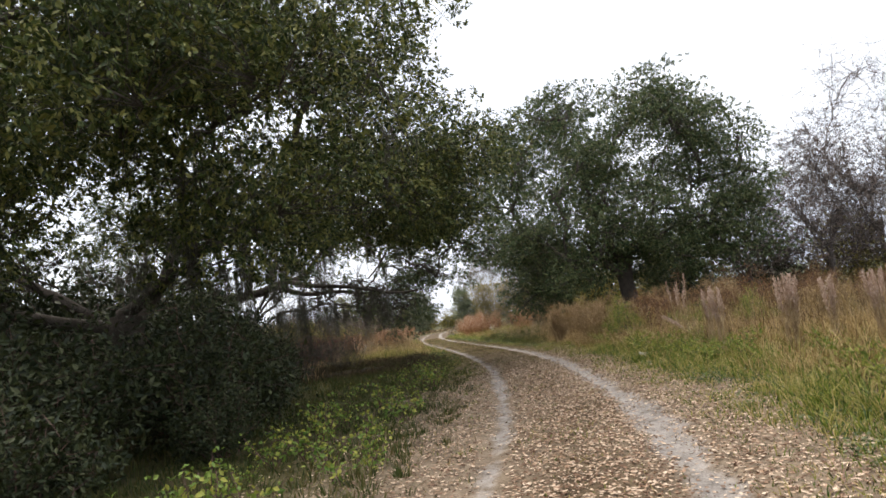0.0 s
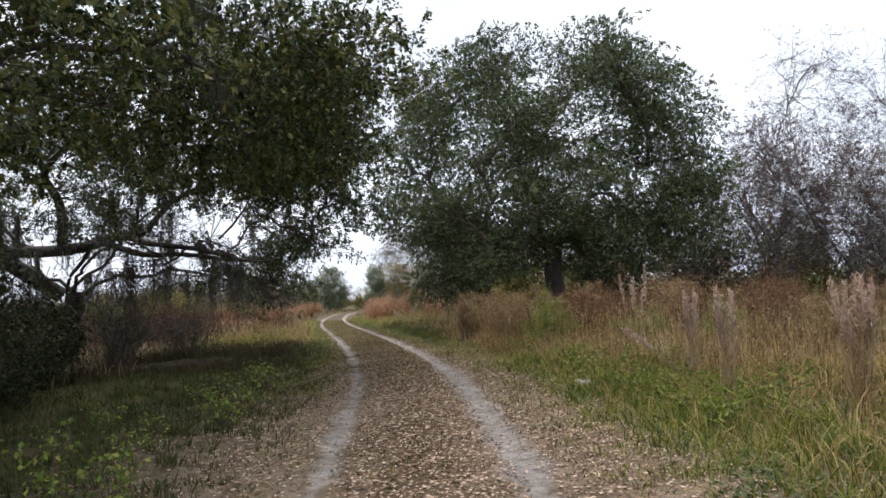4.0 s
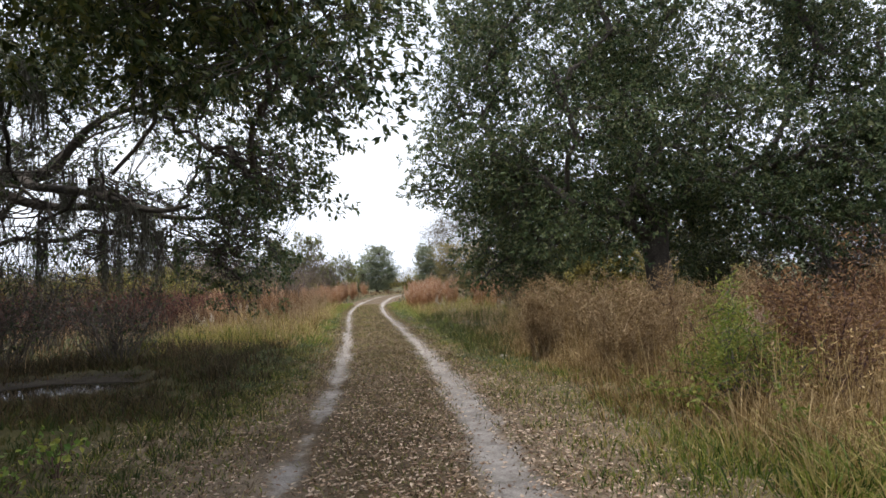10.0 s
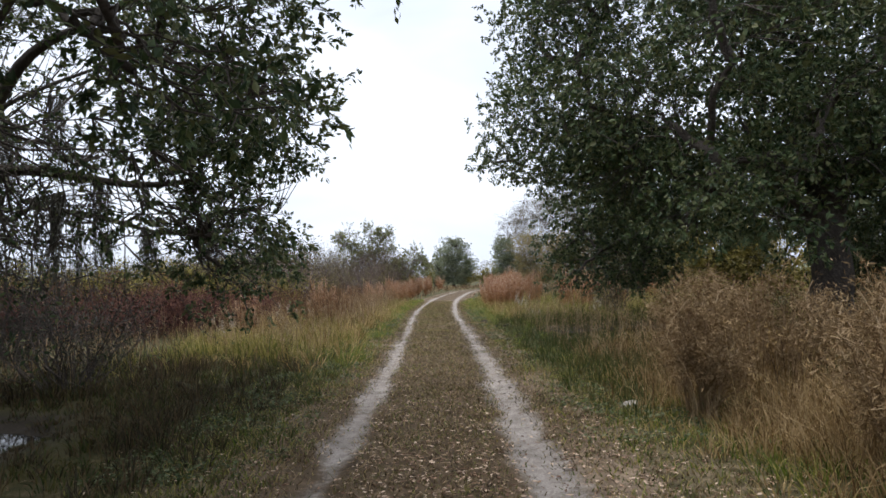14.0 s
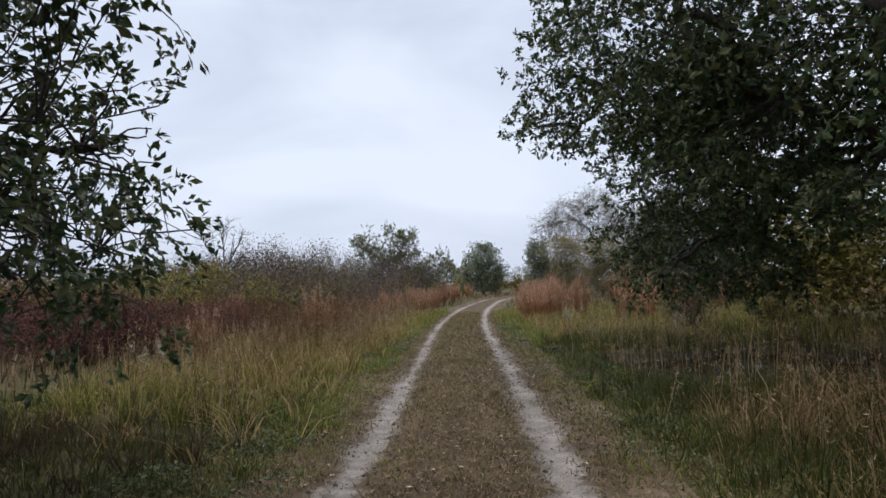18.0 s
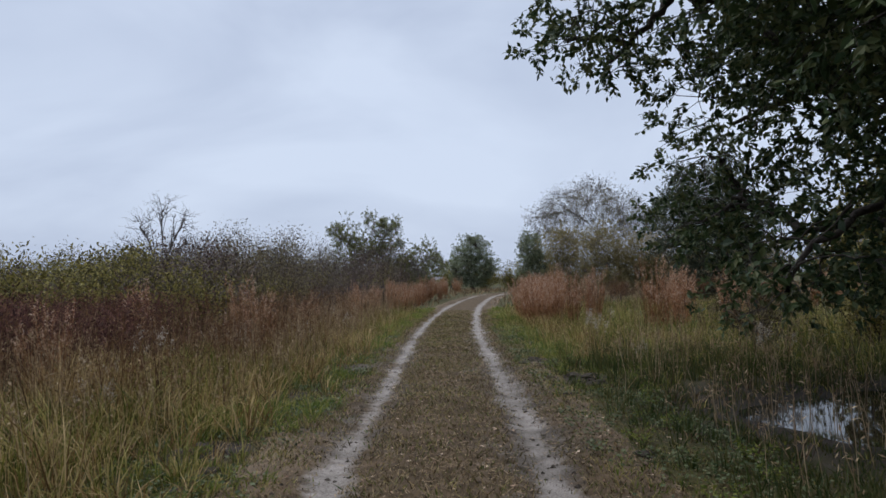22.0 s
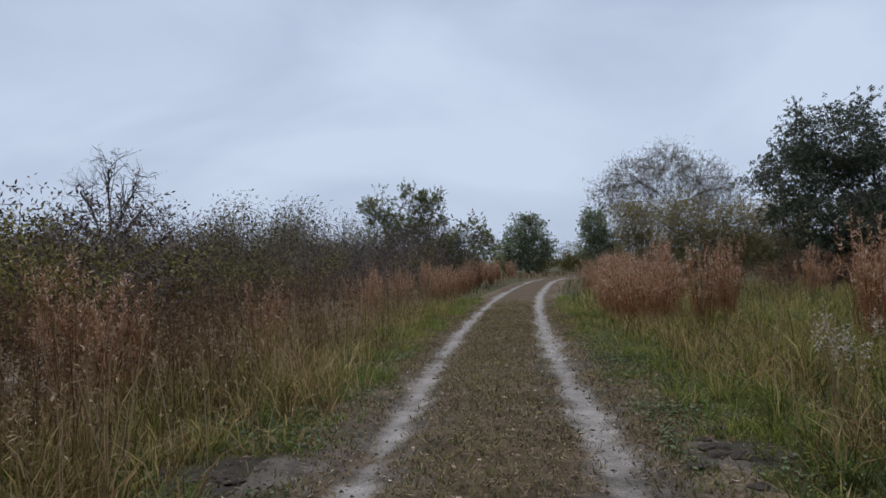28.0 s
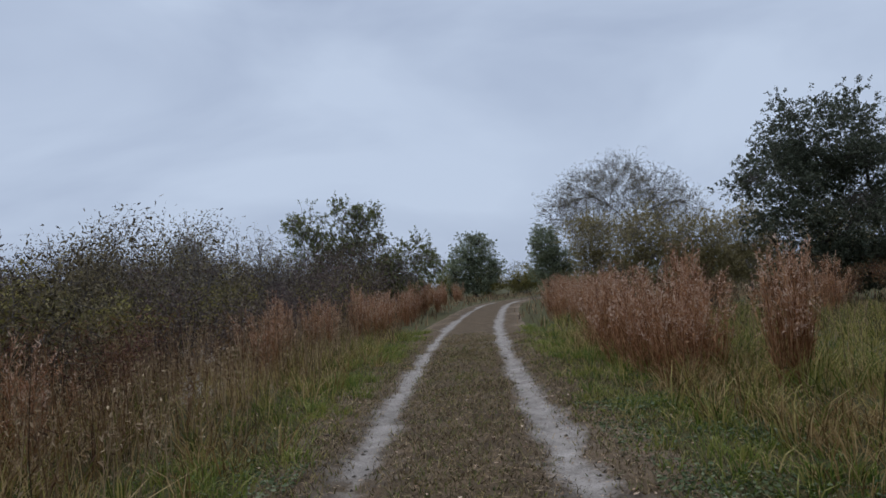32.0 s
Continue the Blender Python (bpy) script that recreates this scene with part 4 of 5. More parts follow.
_rng = np.random.default_rng(90)
for k in range(22):
    x, y = -7.5 - 30 * _rng.uniform() ** 1.1, _rng.uniform(50, 84)
    s = _rng.uniform(0.55, 0.95)
    copy_thing(thin[_rng.integers(0, 3)], Matrix.Translation((x, y, 0)) @ Matrix.Rotation(_rng.uniform(0, 6.3), 4, "Z") @ Matrix.Diagonal((s, s, s, 1)))


def hanging_moss(at, length, seed):
    """A beard of grey moss hanging from a branch: four tresses of thin strands."""
    rng = np.random.default_rng(seed)
    root = thing("hanging_moss", at, "grey-green beard of moss hanging from an oak branch", "moss", "moss beards")
    for _ in range(4):
        sh, off, reach = Shape(), rng.normal(size=2) * 0.09, length * rng.uniform(0.55, 1.0)
        for _ in range(7):
            n, l = 7, reach * rng.uniform(0.5, 1.0)
            p = np.stack([np.cumsum(rng.normal(size=n)) * 0.022 + off[0] + rng.normal() * 0.025, np.cumsum(rng.normal(size=n)) * 0.022 + off[1] + rng.normal() * 0.025, -np.linspace(-0.02, l, n)], -1)
            sh.tube(p, np.linspace(0.008, 0.004, n), 3)
            leaves(sh, p[rng.integers(0, n, 14)] + rng.normal(size=(14, 3)) * 0.02, 0.11, 0.016, rng, 1.6)
        part("tress", sh, M_MOSS, root)
    return root


_rng = np.random.default_rng(96)
spots = []
for p in _rng.permutation(mossy_nodes[(mossy_nodes[:, 2] > 2.3) & (mossy_nodes[:, 2] < 5.2) & (mossy_nodes[:, 1] > 15) & (mossy_nodes[:, 0] < -2.2)]):
    if all(np.linalg.norm(p - o) > 0.55 for o in spots):
        spots.append(p)
beards = [hanging_moss(spots[k], l, 95 + k) for k, l in enumerate((0.8, 1.3, 1.9))]
for k, p in enumerate(spots[3:60]):
    copy_thing(beards[k % 3], pose(*p, 0, 0, 73 * k))
over = []
for p in _rng.permutation(near_nodes[(near_nodes[:, 2] > 3.0) & (near_nodes[:, 2] < 6.2) & (near_nodes[:, 1] > 10) & (near_nodes[:, 0] < -1.2)]):
    if all(np.linalg.norm(p - o) > 0.6 for o in over):
        over.append(p)
for k, p in enumerate(over[:34]):
    copy_thing(beards[k % 3], pose(*p, 0, 0, 59 * k))
# ---- shrubs ----
def shrub(name, at, radius, height, count, leaf, mats, label, seed, stems=14, fill=1.0, group="", dome=0.62, low=0.0):
    """A many-stemmed shrub: stems from one foot, side twigs, and leaves towards their ends."""
    rng = np.random.default_rng(seed)
    root = thing(name, at, label, "shrub", group)
    sh, pts = Shape(), []
    for _ in range(stems):
        th, r = rng.uniform(0, 2 * np.pi), radius * np.sqrt(rng.uniform(0.05, 1))
        top = np.array([r * np.cos(th), r * np.sin(th), height * (1 - (1 - dome) * (r / radius) ** 2) * rng.uniform(0.5, 1.12)])
        p = bend((0.25 * top[0] * rng.uniform(0, 1), 0.25 * top[1] * rng.uniform(0, 1), -0.05), top, rng, 0.35, 0.08, 7)
        sh.tube(p, np.linspace(0.014, 0.004, 7), 4)
        for _ in range(6):
            k = rng.integers(2, 7)
            q = p[k] + rng.normal(size=3) * np.array([0.3, 0.3, 0.22]) * radius * 0.8
            q[2] = max(0.05, q[2])
            sh.tube([p[k], (p[k] + q) / 2 + rng.normal(size=3) * 0.03, q], [0.006, 0.004, 0.002], 3)
            pts.append(np.linspace(p[k], q, 5)[1:])
        pts.append(p[3:])
    tagged(part("stem_tangle", sh, mats[0], root), kind="stuff")
    nodes = np.concatenate(pts)
    n = int(count * fill)
    if n:
        where = nodes[rng.integers(0, len(nodes), n)] + rng.normal(size=(n, 3)).clip(-1.8, 1.8) * radius * 0.11
        where = where[where[:, 2] > low * height * rng.uniform(0.7, 1.3, n)]
        where[:, 2] = np.maximum(where[:, 2], 0.04)
        tagged(part("foliage", leaves(Shape(), where, leaf[0], leaf[1], rng, 0.1), mats[1], root), kind="stuff")
    return root


def scatter_copies(protos, spots, seed):
    rng = np.random.default_rng(seed)
    for x, y, s in spots:
        m = Matrix.Translation((x, y, float(surface_z(x, y)) - 0.02)) @ Matrix.Rotation(rng.uniform(0, 6.28), 4, "Z") @ Matrix.Diagonal((s, s, s * rng.uniform(0.88, 1.12), 1))
        copy_thing(protos[rng.integers(0, len(protos))], m)


TAN_L, GREEN_L = "dried tan shrub with dead seed heads", "soft green feathery bush among dry weeds"
tan = [shrub("shrub", (4.9, 20.8, 0), 0.62, 1.5, 11000, (0.062, 0.011), (M_TANSTEM, M_TAN), TAN_L, 101, 26, group="dry shrubs", low=0.22),
       shrub("shrub", (4.15, 22.9, 0), 0.42, 1.6, 9500, (0.062, 0.011), (M_TANSTEM, M_TAN), TAN_L, 102, 24, group="dry shrubs", low=0.22)]
rust = [shrub("shrub", (7.4, 19.6, 0), 1.1, 1.6, 6000, (0.075, 0.022), (M_TWIG_RED, M_RUST), "rust-brown shrub with withered leaves", 103, 22, group="rusty shrubs", low=0.4),
        shrub("shrub", (6.0, 18.0, 0), 0.8, 1.45, 5000, (0.075, 0.022), (M_TWIG_RED, M_RUST), "rust-brown shrub with withered leaves", 104, 22, group="rusty shrubs", low=0.4)]
green = [shrub("shrub", (5.25, 18.0, 0), 0.72, 1.3, 9000, (0.06, 0.016), (M_TWIG, M_GREEN), GREEN_L, 105, 26, group="green bushes", low=0.35),
         shrub("shrub", (6.6, 16.6, 0), 0.6, 1.0, 6000, (0.06, 0.016), (M_TWIG, M_GREEN), GREEN_L, 106, 26, group="green bushes", low=0.35)]
scatter_copies(tan, [(5.9, 21.9, 1.0), (4.9, 25.0, 1.05), (5.4, 23.8, 0.95), (7.4, 22.4, 1.1), (8.6, 24.0, 1.1), (8.3, 18.0, 1.0), (9.4, 14.5, 0.9), (9.8, 20.8, 1.2)], 1)
scatter_copies(rust, [(9.2, 17.2, 1.0), (8.0, 17.0, 0.9), (6.9, 23.6, 0.95), (10.8, 22.6, 1.1), (12.5, 20.0, 0.95), (14.6, 22.4, 1.0), (11.8, 16.5, 0.75), (16.5, 19.6, 0.9), (18.5, 23.5, 1.0), (21.0, 20.5, 1.0), (10.2, 25.8, 1.0), (13.4, 26.2, 1.0), (16.5, 26.0, 1.1), (6.2, 27.6, 0.9), (9.6, 57.0, 1.0), (11.4, 58.6, 1.1), (13.2, 57.4, 1.0), (15.4, 58.8, 1.2), (17.6, 57.0, 1.1), (20.0, 59.0, 1.2), (8.4, 60.5, 0.9)], 2)
scatter_copies(green, [(8.0, 15.6, 0.9), (13.0, 14.8, 1.0), (15.8, 17.0, 1.1)], 3)

shrub("shrub", (7.0, 39.4, 0), 0.95, 2.1, 5600, (0.06, 0.026), (M_TWIG, M_BROWNLEAF), "small-leaved olive-brown shrub beside the oak", 107, 24)
shrub("shrub", (8.6, 38.2, 0), 0.9, 1.8, 4400, (0.06, 0.026), (M_TWIG, M_OLIVE), "small-leaved olive shrub beside the oak", 108, 22)

# the dark thicket along the left of the open field
BROWN_L = "dark purplish-brown leafless thicket bush"
thicket = [shrub("thicket_bush", (-8.5, 37.5, 0), 1.3, 1.35, 6400, (0.1, 0.02), (M_TWIG_RED, M_REDWEED), "low reddish-brown thicket bush", 111, 18, group="thicket", dome=0.85),
           shrub("thicket_bush", (-11.5, 42.5, 0), 1.6, 2.0, 6000, (0.08, 0.026), (M_TWIG_RED, M_PURPLE), BROWN_L, 112, 20, group="thicket", dome=0.75),
           shrub("thicket_bush", (-9.5, 45.0, 0), 1.6, 2.3, 5200, (0.085, 0.028), (M_TWIG, M_BROWNLEAF), "grey leafless thicket bush", 113, 22, group="thicket", dome=0.75)]
olive = [shrub("shrub", (-7.0, 42.0, 0), 1.1, 1.75, 7000, (0.085, 0.036), (M_TWIG, M_OLIVE), "olive-green shrub in the thicket", 114, 20, group="olive bushes"),
         shrub("shrub", (-6.4, 48.5, 0), 1.1, 1.7, 7000, (0.085, 0.036), (M_TWIG, M_OLIVE), "olive-green shrub in the thicket", 115, 20, group="olive bushes")]
_rng = np.random.default_rng(7)
for kinds, ys, x0, step in ((thicket[:1], np.arange(35.5, 41.5, 1.7), -6.4, 2.0), (thicket, np.arange(42, 56, 2.4), -5.6, 2.7), (thicket[1:], np.arange(56.5, 80, 3.4), -6.0, 3.6)):
    spots = []
    for y in ys:
        for k in range(6):
            if _rng.uniform() < 0.92 - 0.05 * k:
                spots.append((x0 - k * step + _rng.uniform(-0.8, 0.8), y + _rng.uniform(-0.9, 0.9), _rng.uniform(0.75, 1.3) * (1 if ys[0] < 56 else 1.5)))
    scatter_copies(kinds, spots, int(ys[0]))
scatter_copies(olive, [(-5.7, 40.2, 1.0), (-7.0, 44.0, 1.3), (-7.6, 39.6, 1.15), (-9.0, 43.0, 1.35), (-11.0, 41.0, 1.2), (-14.5, 42.0, 1.2), (-9.2, 47.0, 1.2), (-7.0, 53.0, 1.15), (-13.4, 50.0, 1.4), (-18.0, 46.0, 1.4), (-8.4, 57.0, 1.4), (-6.0, 62.5, 1.3), (-12.8, 61.0, 1.6), (-17.0, 55.0, 1.6), (-5.6, 66.0, 1.3), (-9.8, 44.6, 1.45), (-11.2, 45.2, 1.5), (-8.4, 45.4, 1.3), (-12.8, 46.5, 1.5), (-10.2, 39.8, 1.3), (-12.6, 40.6, 1.4), (-15.6, 40.2, 1.6), (-10.6, 51.0, 1.5)], 5)

scatter_copies(olive, [(x, 116 + 5 * math.sin(x), 2.0 + 0.5 * math.sin(3 * x)) for x in np.arange(-40, 34, 4.5)], 51)

# the understory below the oaks at the left, its leaf colour dark for shade
under = [shrub("understory_bush", (-4.6, 8.2, 0), 1.2, 2.2, 6000, (0.11, 0.046), (M_TWIG_RED, M_SHADE_LEAF), "leafy undergrowth beneath the oak, coloured dark for shade", 121, 24, group="undergrowth", dome=0.5),
         shrub("understory_bush", (-5.8, 6.4, 0), 1.2, 2.0, 5400, (0.11, 0.046), (M_TWIG_RED, M_SHADE_LEAF), "leafy undergrowth beneath the oak, coloured dark for shade", 122, 24, group="undergrowth", dome=0.45)]
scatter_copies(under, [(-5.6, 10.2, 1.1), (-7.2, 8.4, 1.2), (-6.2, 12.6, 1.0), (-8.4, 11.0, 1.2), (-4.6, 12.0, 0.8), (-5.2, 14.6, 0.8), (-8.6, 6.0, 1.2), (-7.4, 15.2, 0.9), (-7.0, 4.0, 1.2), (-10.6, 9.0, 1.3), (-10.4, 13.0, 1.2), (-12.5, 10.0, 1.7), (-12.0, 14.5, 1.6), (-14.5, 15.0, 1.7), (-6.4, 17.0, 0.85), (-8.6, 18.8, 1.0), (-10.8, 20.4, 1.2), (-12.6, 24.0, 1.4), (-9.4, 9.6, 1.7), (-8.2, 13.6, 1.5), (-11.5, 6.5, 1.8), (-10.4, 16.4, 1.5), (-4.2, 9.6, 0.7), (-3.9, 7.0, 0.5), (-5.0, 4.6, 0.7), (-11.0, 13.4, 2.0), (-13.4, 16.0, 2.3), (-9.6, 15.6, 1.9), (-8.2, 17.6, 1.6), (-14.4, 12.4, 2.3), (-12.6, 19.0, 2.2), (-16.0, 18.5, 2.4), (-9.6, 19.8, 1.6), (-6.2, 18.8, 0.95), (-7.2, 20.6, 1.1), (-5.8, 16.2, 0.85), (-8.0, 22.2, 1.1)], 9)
dead = [shrub("dead_brush", (-5.6, 22.4, 0), 1.4, 2.1, 1700, (0.075, 0.02), (M_TWIG, M_SHADE_LEAF), "brown leafless brush hanging under the oak", 125, 38, group="dead brush", dome=0.9),
        shrub("dead_brush", (-7.0, 20.2, 0), 1.4, 1.9, 1500, (0.075, 0.02), (M_TWIG, M_SHADE_LEAF), "brown leafless brush hanging under the oak", 126, 38, group="dead brush", dome=0.9)]
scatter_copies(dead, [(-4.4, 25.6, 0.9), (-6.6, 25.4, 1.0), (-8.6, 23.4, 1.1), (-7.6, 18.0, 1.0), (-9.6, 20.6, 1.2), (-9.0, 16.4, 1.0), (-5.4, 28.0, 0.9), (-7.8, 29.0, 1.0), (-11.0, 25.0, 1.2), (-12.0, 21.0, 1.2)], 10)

# ---- plume grasses ----
def plume_grass(at, height, spread, stems, mats, label, seed, fluff=26, group="plume grasses"):
    """A dense upright tussock: rusty stems with clasping leaves, feathery heads at their tips."""
    rng = np.random.default_rng(seed)
    root = thing("plume_grass", at, label, "grass clump", group)
    st, pl = Shape(), Shape()
    for _ in range(stems):
        th, r = rng.uniform(0, 2 * np.pi), spread * np.sqrt(rng.uniform(0, 1))
        foot = np.array([r * 0.6 * np.cos(th), r * 0.6 * np.sin(th), -0.03])
        h = height * rng.uniform(0.5, 1.2)
        top = foot + np.array([r * 0.9 * np.cos(th) + rng.normal() * 0.05, r * 0.7 * np.sin(th) + rng.normal() * 0.05, h])
        st.tube(bend(foot, top, rng, 0.08, 0, 4), [0.006, 0.005, 0.004, 0.002], 3)
        t = rng.uniform(0.12, 0.92, 15)[:, None]
        leaves(st, foot + (top - foot) * t, 0.17, 0.012, rng, -2.2)
        t = rng.uniform(0.8, 1.0, fluff)[:, None]
        c = foot + (top - foot) * t + rng.normal(size=(fluff, 3)) * 0.014
        leaves(pl, c, 0.06, 0.016, rng, -1.0)
    tagged(part("stem_cluster", st, mats[0], root), kind="stuff")
    tagged(part("plume_cluster", pl, mats[1], root), kind="stuff")
    return root


def plume_stalks(at, height, spread, stems, label, seed, tilt=0.0):
    """A small tussock near the road: each stalk is a part with its own feathery head."""
    rng = np.random.default_rng(seed)
    root = thing("plume_grass", at, label, "grass clump", "plume grasses")
    for _ in range(stems):
        th, r = rng.uniform(0, 2 * np.pi), spread * np.sqrt(rng.uniform(0, 1))
        foot = np.array([r * 0.5 * np.cos(th), r * 0.5 * np.sin(th), -0.03])
        h = height * rng.uniform(0.72, 1.05)
        top = foot + np.array([r * 0.8 * np.cos(th) + rng.normal() * 0.05 - tilt * h, r * 0.8 * np.sin(th) + rng.normal() * 0.05, h])
        st, pl = Shape(), Shape()
        st.tube(bend(foot, top, rng, 0.06, 0, 6), np.linspace(0.008, 0.003, 6), 4)
        leaves(st, foot + (top - foot) * rng.uniform(0.05, 0.75, 16)[:, None], 0.24, 0.012, rng, -3.0)
        t = rng.uniform(0.7, 1.01, 120)[:, None]
        c = foot + (top - foot) * t + rng.normal(size=(120, 3)) * 0.016 * (1.2 - np.abs(t - 0.88) * 5).clip(0.3)
        leaves(pl, c, 0.055, 0.014, rng, -2.2)
        stalk = part("stalk", st, M_TANSTEM, root)
        part("plume", pl, M_PLUME, stalk)
    return root


PINK, RED = "tan plume grass clump with fluffy pinkish seed heads", "rusty red-brown plume grass clump with feathery heads"
pink = [plume_stalks((5.3, 9.55, 0), 1.35, 0.17, 20, PINK, 201), plume_stalks((4.4, 10.3, 0), 1.38, 0.08, 9, PINK, 202), plume_stalks((5.5, 14.6, 0), 1.8, 0.16, 5, PINK, 203)]
plume_stalks((5.1, 11.7, 0), 0.95, 0.05, 2, "single dry plume stalk leaning low over the verge", 204, 1.3)
scatter_copies(pink[:2], [(5.85, 9.1, 1.0), (6.4, 8.7, 0.85), (6.0, 7.4, 1.05), (7.2, 8.4, 0.9), (5.0, 12.0, 0.9), (8.2, 10.6, 0.9), (6.5, 19.8, 0.85)], 6)
redg = [plume_grass((3.9, 45.1, 0), 1.55, 0.2, 46, (M_REDSTEM, M_REDPLUME), RED, 211, 20), plume_grass((3.0, 47.4, 0), 1.4, 0.5, 50, (M_REDSTEM, M_REDPLUME), RED, 212, 22), plume_grass((4.9, 47.4, 0), 1.6, 0.3, 40, (M_REDSTEM, M_REDPLUME), RED, 213, 22)]
_rng = np.random.default_rng(17)
spots = [(3.3 + _rng.uniform(-0.7, 1.6) + 0.02 * (y - 45), y + _rng.uniform(-0.4, 0.4), _rng.uniform(0.6, 1.12)) for y in np.arange(46.5, 66, 0.7)]
spots += [(2.9, 46.1, 0.9), (3.4, 46.6, 0.95), (2.8, 47.2, 0.85), (3.6, 47.8, 1.0), (3.0, 48.6, 0.95), (3.9, 49.0, 1.0), (5.7, 42.6, 1.15), (6.6, 43.8, 1.1), (7.4, 46.5, 1.1), (8.2, 44.2, 1.0), (-3.4, 38.1, 0.95), (-3.5, 38.7, 1.0), (-3.7, 43.0, 0.8), (-4.6, 34.0, 0.85), (-5.6, 38.0, 0.9)]
spots += [(-2.7 - _rng.uniform(0, 1.4) , y + _rng.uniform(-0.4, 0.4), _rng.uniform(0.7, 0.95)) for y in np.arange(49, 72, 0.8)]
spots += [(3.4 + 0.12 * (y - 66) + _rng.uniform(-0.6, 2.2), y, _rng.uniform(0.8, 1.1)) for y in np.arange(66, 92, 1.3)]
spots += [(-2.6 + _rng.uniform(-1.6, 0.6), y, _rng.uniform(0.8, 1.1)) for y in np.arange(72, 100, 1.3)]
spots += [(9 + _rng.uniform(0, 12), 50 + _rng.uniform(0, 8), _rng.uniform(0.8, 1.1)) for _ in range(18)]
scatter_copies(redg, spots, 8)

# ---- grass, litter ----
def grow(name, n, xr, yr, keep, height, width, mat, label, seed, lean=0.35, curve=0.5, tall=None, short=False, tuft=0):
    """A stand of grass blades over a stretch of the plan; keep(d, x, y) gives how likely a blade stands d to the right of the road's middle."""
    rng = np.random.default_rng(seed)
    c = n // tuft if tuft else n
    y = rng.uniform(*yr, c)
    d = rng.uniform(*xr, c)
    x = d + centre(y)
    ok = rng.uniform(size=c) < keep(d, x, y)
    wet = near_water(x, y) < 0.95
    ok &= ~(wet & (rng.uniform(size=c) < 0.7)) & ~((near_churned(x, y) < 0.95) & (rng.uniform(size=c) < 0.85))
    x, y, d = x[ok], y[ok], d[ok]
    grown, way = rng.uniform(0.5, 1.3, len(x)) if tuft else 1.0, None
    if tuft:
        x, y, d, grown = (np.repeat(v, tuft) for v in (x, y, d, grown))
        off = rng.normal(size=(2, len(x))) * 0.05
        way = np.arctan2(off[1], off[0])
        x, y = x + off[0], y + off[1]
    h = grown * height * (0.75 + 0.35 * wave(x, y, 1.3, seed)) * (tall(d, x, y) if tall else 1) * np.clip((near_water(x, y) - 0.5) / 1.7, 0.3, 1)
    sh = turf(Shape(), np.stack([x, y], -1), surface_z(x, y), h, width, rng) if short else blades(Shape(), np.stack([x, y], -1), surface_z(x, y), h, width, rng, lean, curve, way)
    ob = new(name, sh.mesh(name, mat))
    return tagged(ob, label, "grass", kind="stuff")


def ramp(v, a, b):
    return np.clip((v - a) / (b - a), 0, 1)


def patch(x, y, s, k):
    return np.clip(0.5 + 0.9 * wave(x, y, s, k), 0, 1)


def clear_of_tracks(d, half=0.24):
    return 1 - np.exp(-(((np.abs(d) - GAUGE) / half) ** 2))


grow("grass", 150000, (-2.6, 2.6), (-1, 52), lambda d, x, y: clear_of_tracks(d, 0.22) * (0.35 + 0.65 * patch(x, y, 0.8, 1)) * (0.3 + 0.7 * ramp(y, 8, 17)), 0.055, 0.015, M_TURF, "short dry turf on the road's crown and shoulders", 301, short=True)
grow("grass", 90000, (-2.9, 2.9), (-1, 52), lambda d, x, y: clear_of_tracks(d, 0.3) * patch(x, y, 0.9, 2) * (0.5 + 0.5 * ramp(y, 12, 20)) * (0.55 + 0.45 * ramp(np.abs(d), 0.5, 1.6)), 0.06, 0.013, M_GRASS, "short green grass beside the wheel tracks", 302, short=True)
grow("grass", 190000, (-2.7, 2.7), (14, 56), lambda d, x, y: clear_of_tracks(d, 0.2) * (0.3 + 0.7 * patch(x, y, 0.45, 41)) * (0.35 + 0.65 * ramp(y, 15, 22)), 0.07, 0.012, M_MIXTURF, "worn tan and green turf between the wheel tracks", 341, short=True)
grow("grass", 26000, (-2.6, -1.2), (27, 58), lambda d, x, y: ramp(-d, 1.15, 1.6) * patch(x, y, 0.9, 42) ** 1.5, 0.24, 0.010, M_LUSH, "bright green grass along the road's edge", 342, 0.9, tuft=14)
grow("grass", 22000, (1.3, 2.7), (36, 58), lambda d, x, y: ramp(d, 1.3, 1.7) * patch(x, y, 0.9, 43) ** 1.5, 0.24, 0.010, M_LUSH, "bright green grass along the road's edge", 343, 0.9, tuft=14)
grow("grass", 22000, (1.9, 4.2), (8, 28), lambda d, x, y: ramp(d, 1.9, 2.5) * patch(x, y, 0.8, 44), 0.24, 0.010, M_GRASS, "low green grass before the dry weeds", 344, 0.9, tuft=12)
grow("grass", 60000, (-2.3, 2.3), (10, 54), lambda d, x, y: clear_of_tracks(d, 0.26) * patch(x, y, 0.55, 21) ** 2 * (0.3 + 0.7 * ramp(y, 12, 20)), 0.085, 0.008, M_TURF, "tufts of short dry grass in the road", 319, 1.0, tuft=10)
grow("grass", 80000, (-2.4, 2.4), (4, 54), lambda d, x, y: clear_of_tracks(d, 0.28) * patch(x, y, 0.7, 22) ** 1.3 * (0.5 + 0.5 * ramp(y, 14, 22)), 0.075, 0.008, M_GRASS, "tufts of short green grass in the road", 320, 1.0, tuft=10)
grow("grass", 36000, (-5.2, -1.2), (2, 30), lambda d, x, y: ramp(-d, 1.3, 2.2), 0.2, 0.012, M_SHADEGRASS, "green grass coloured dark for the oak's shade", 303, 0.7, tuft=12)
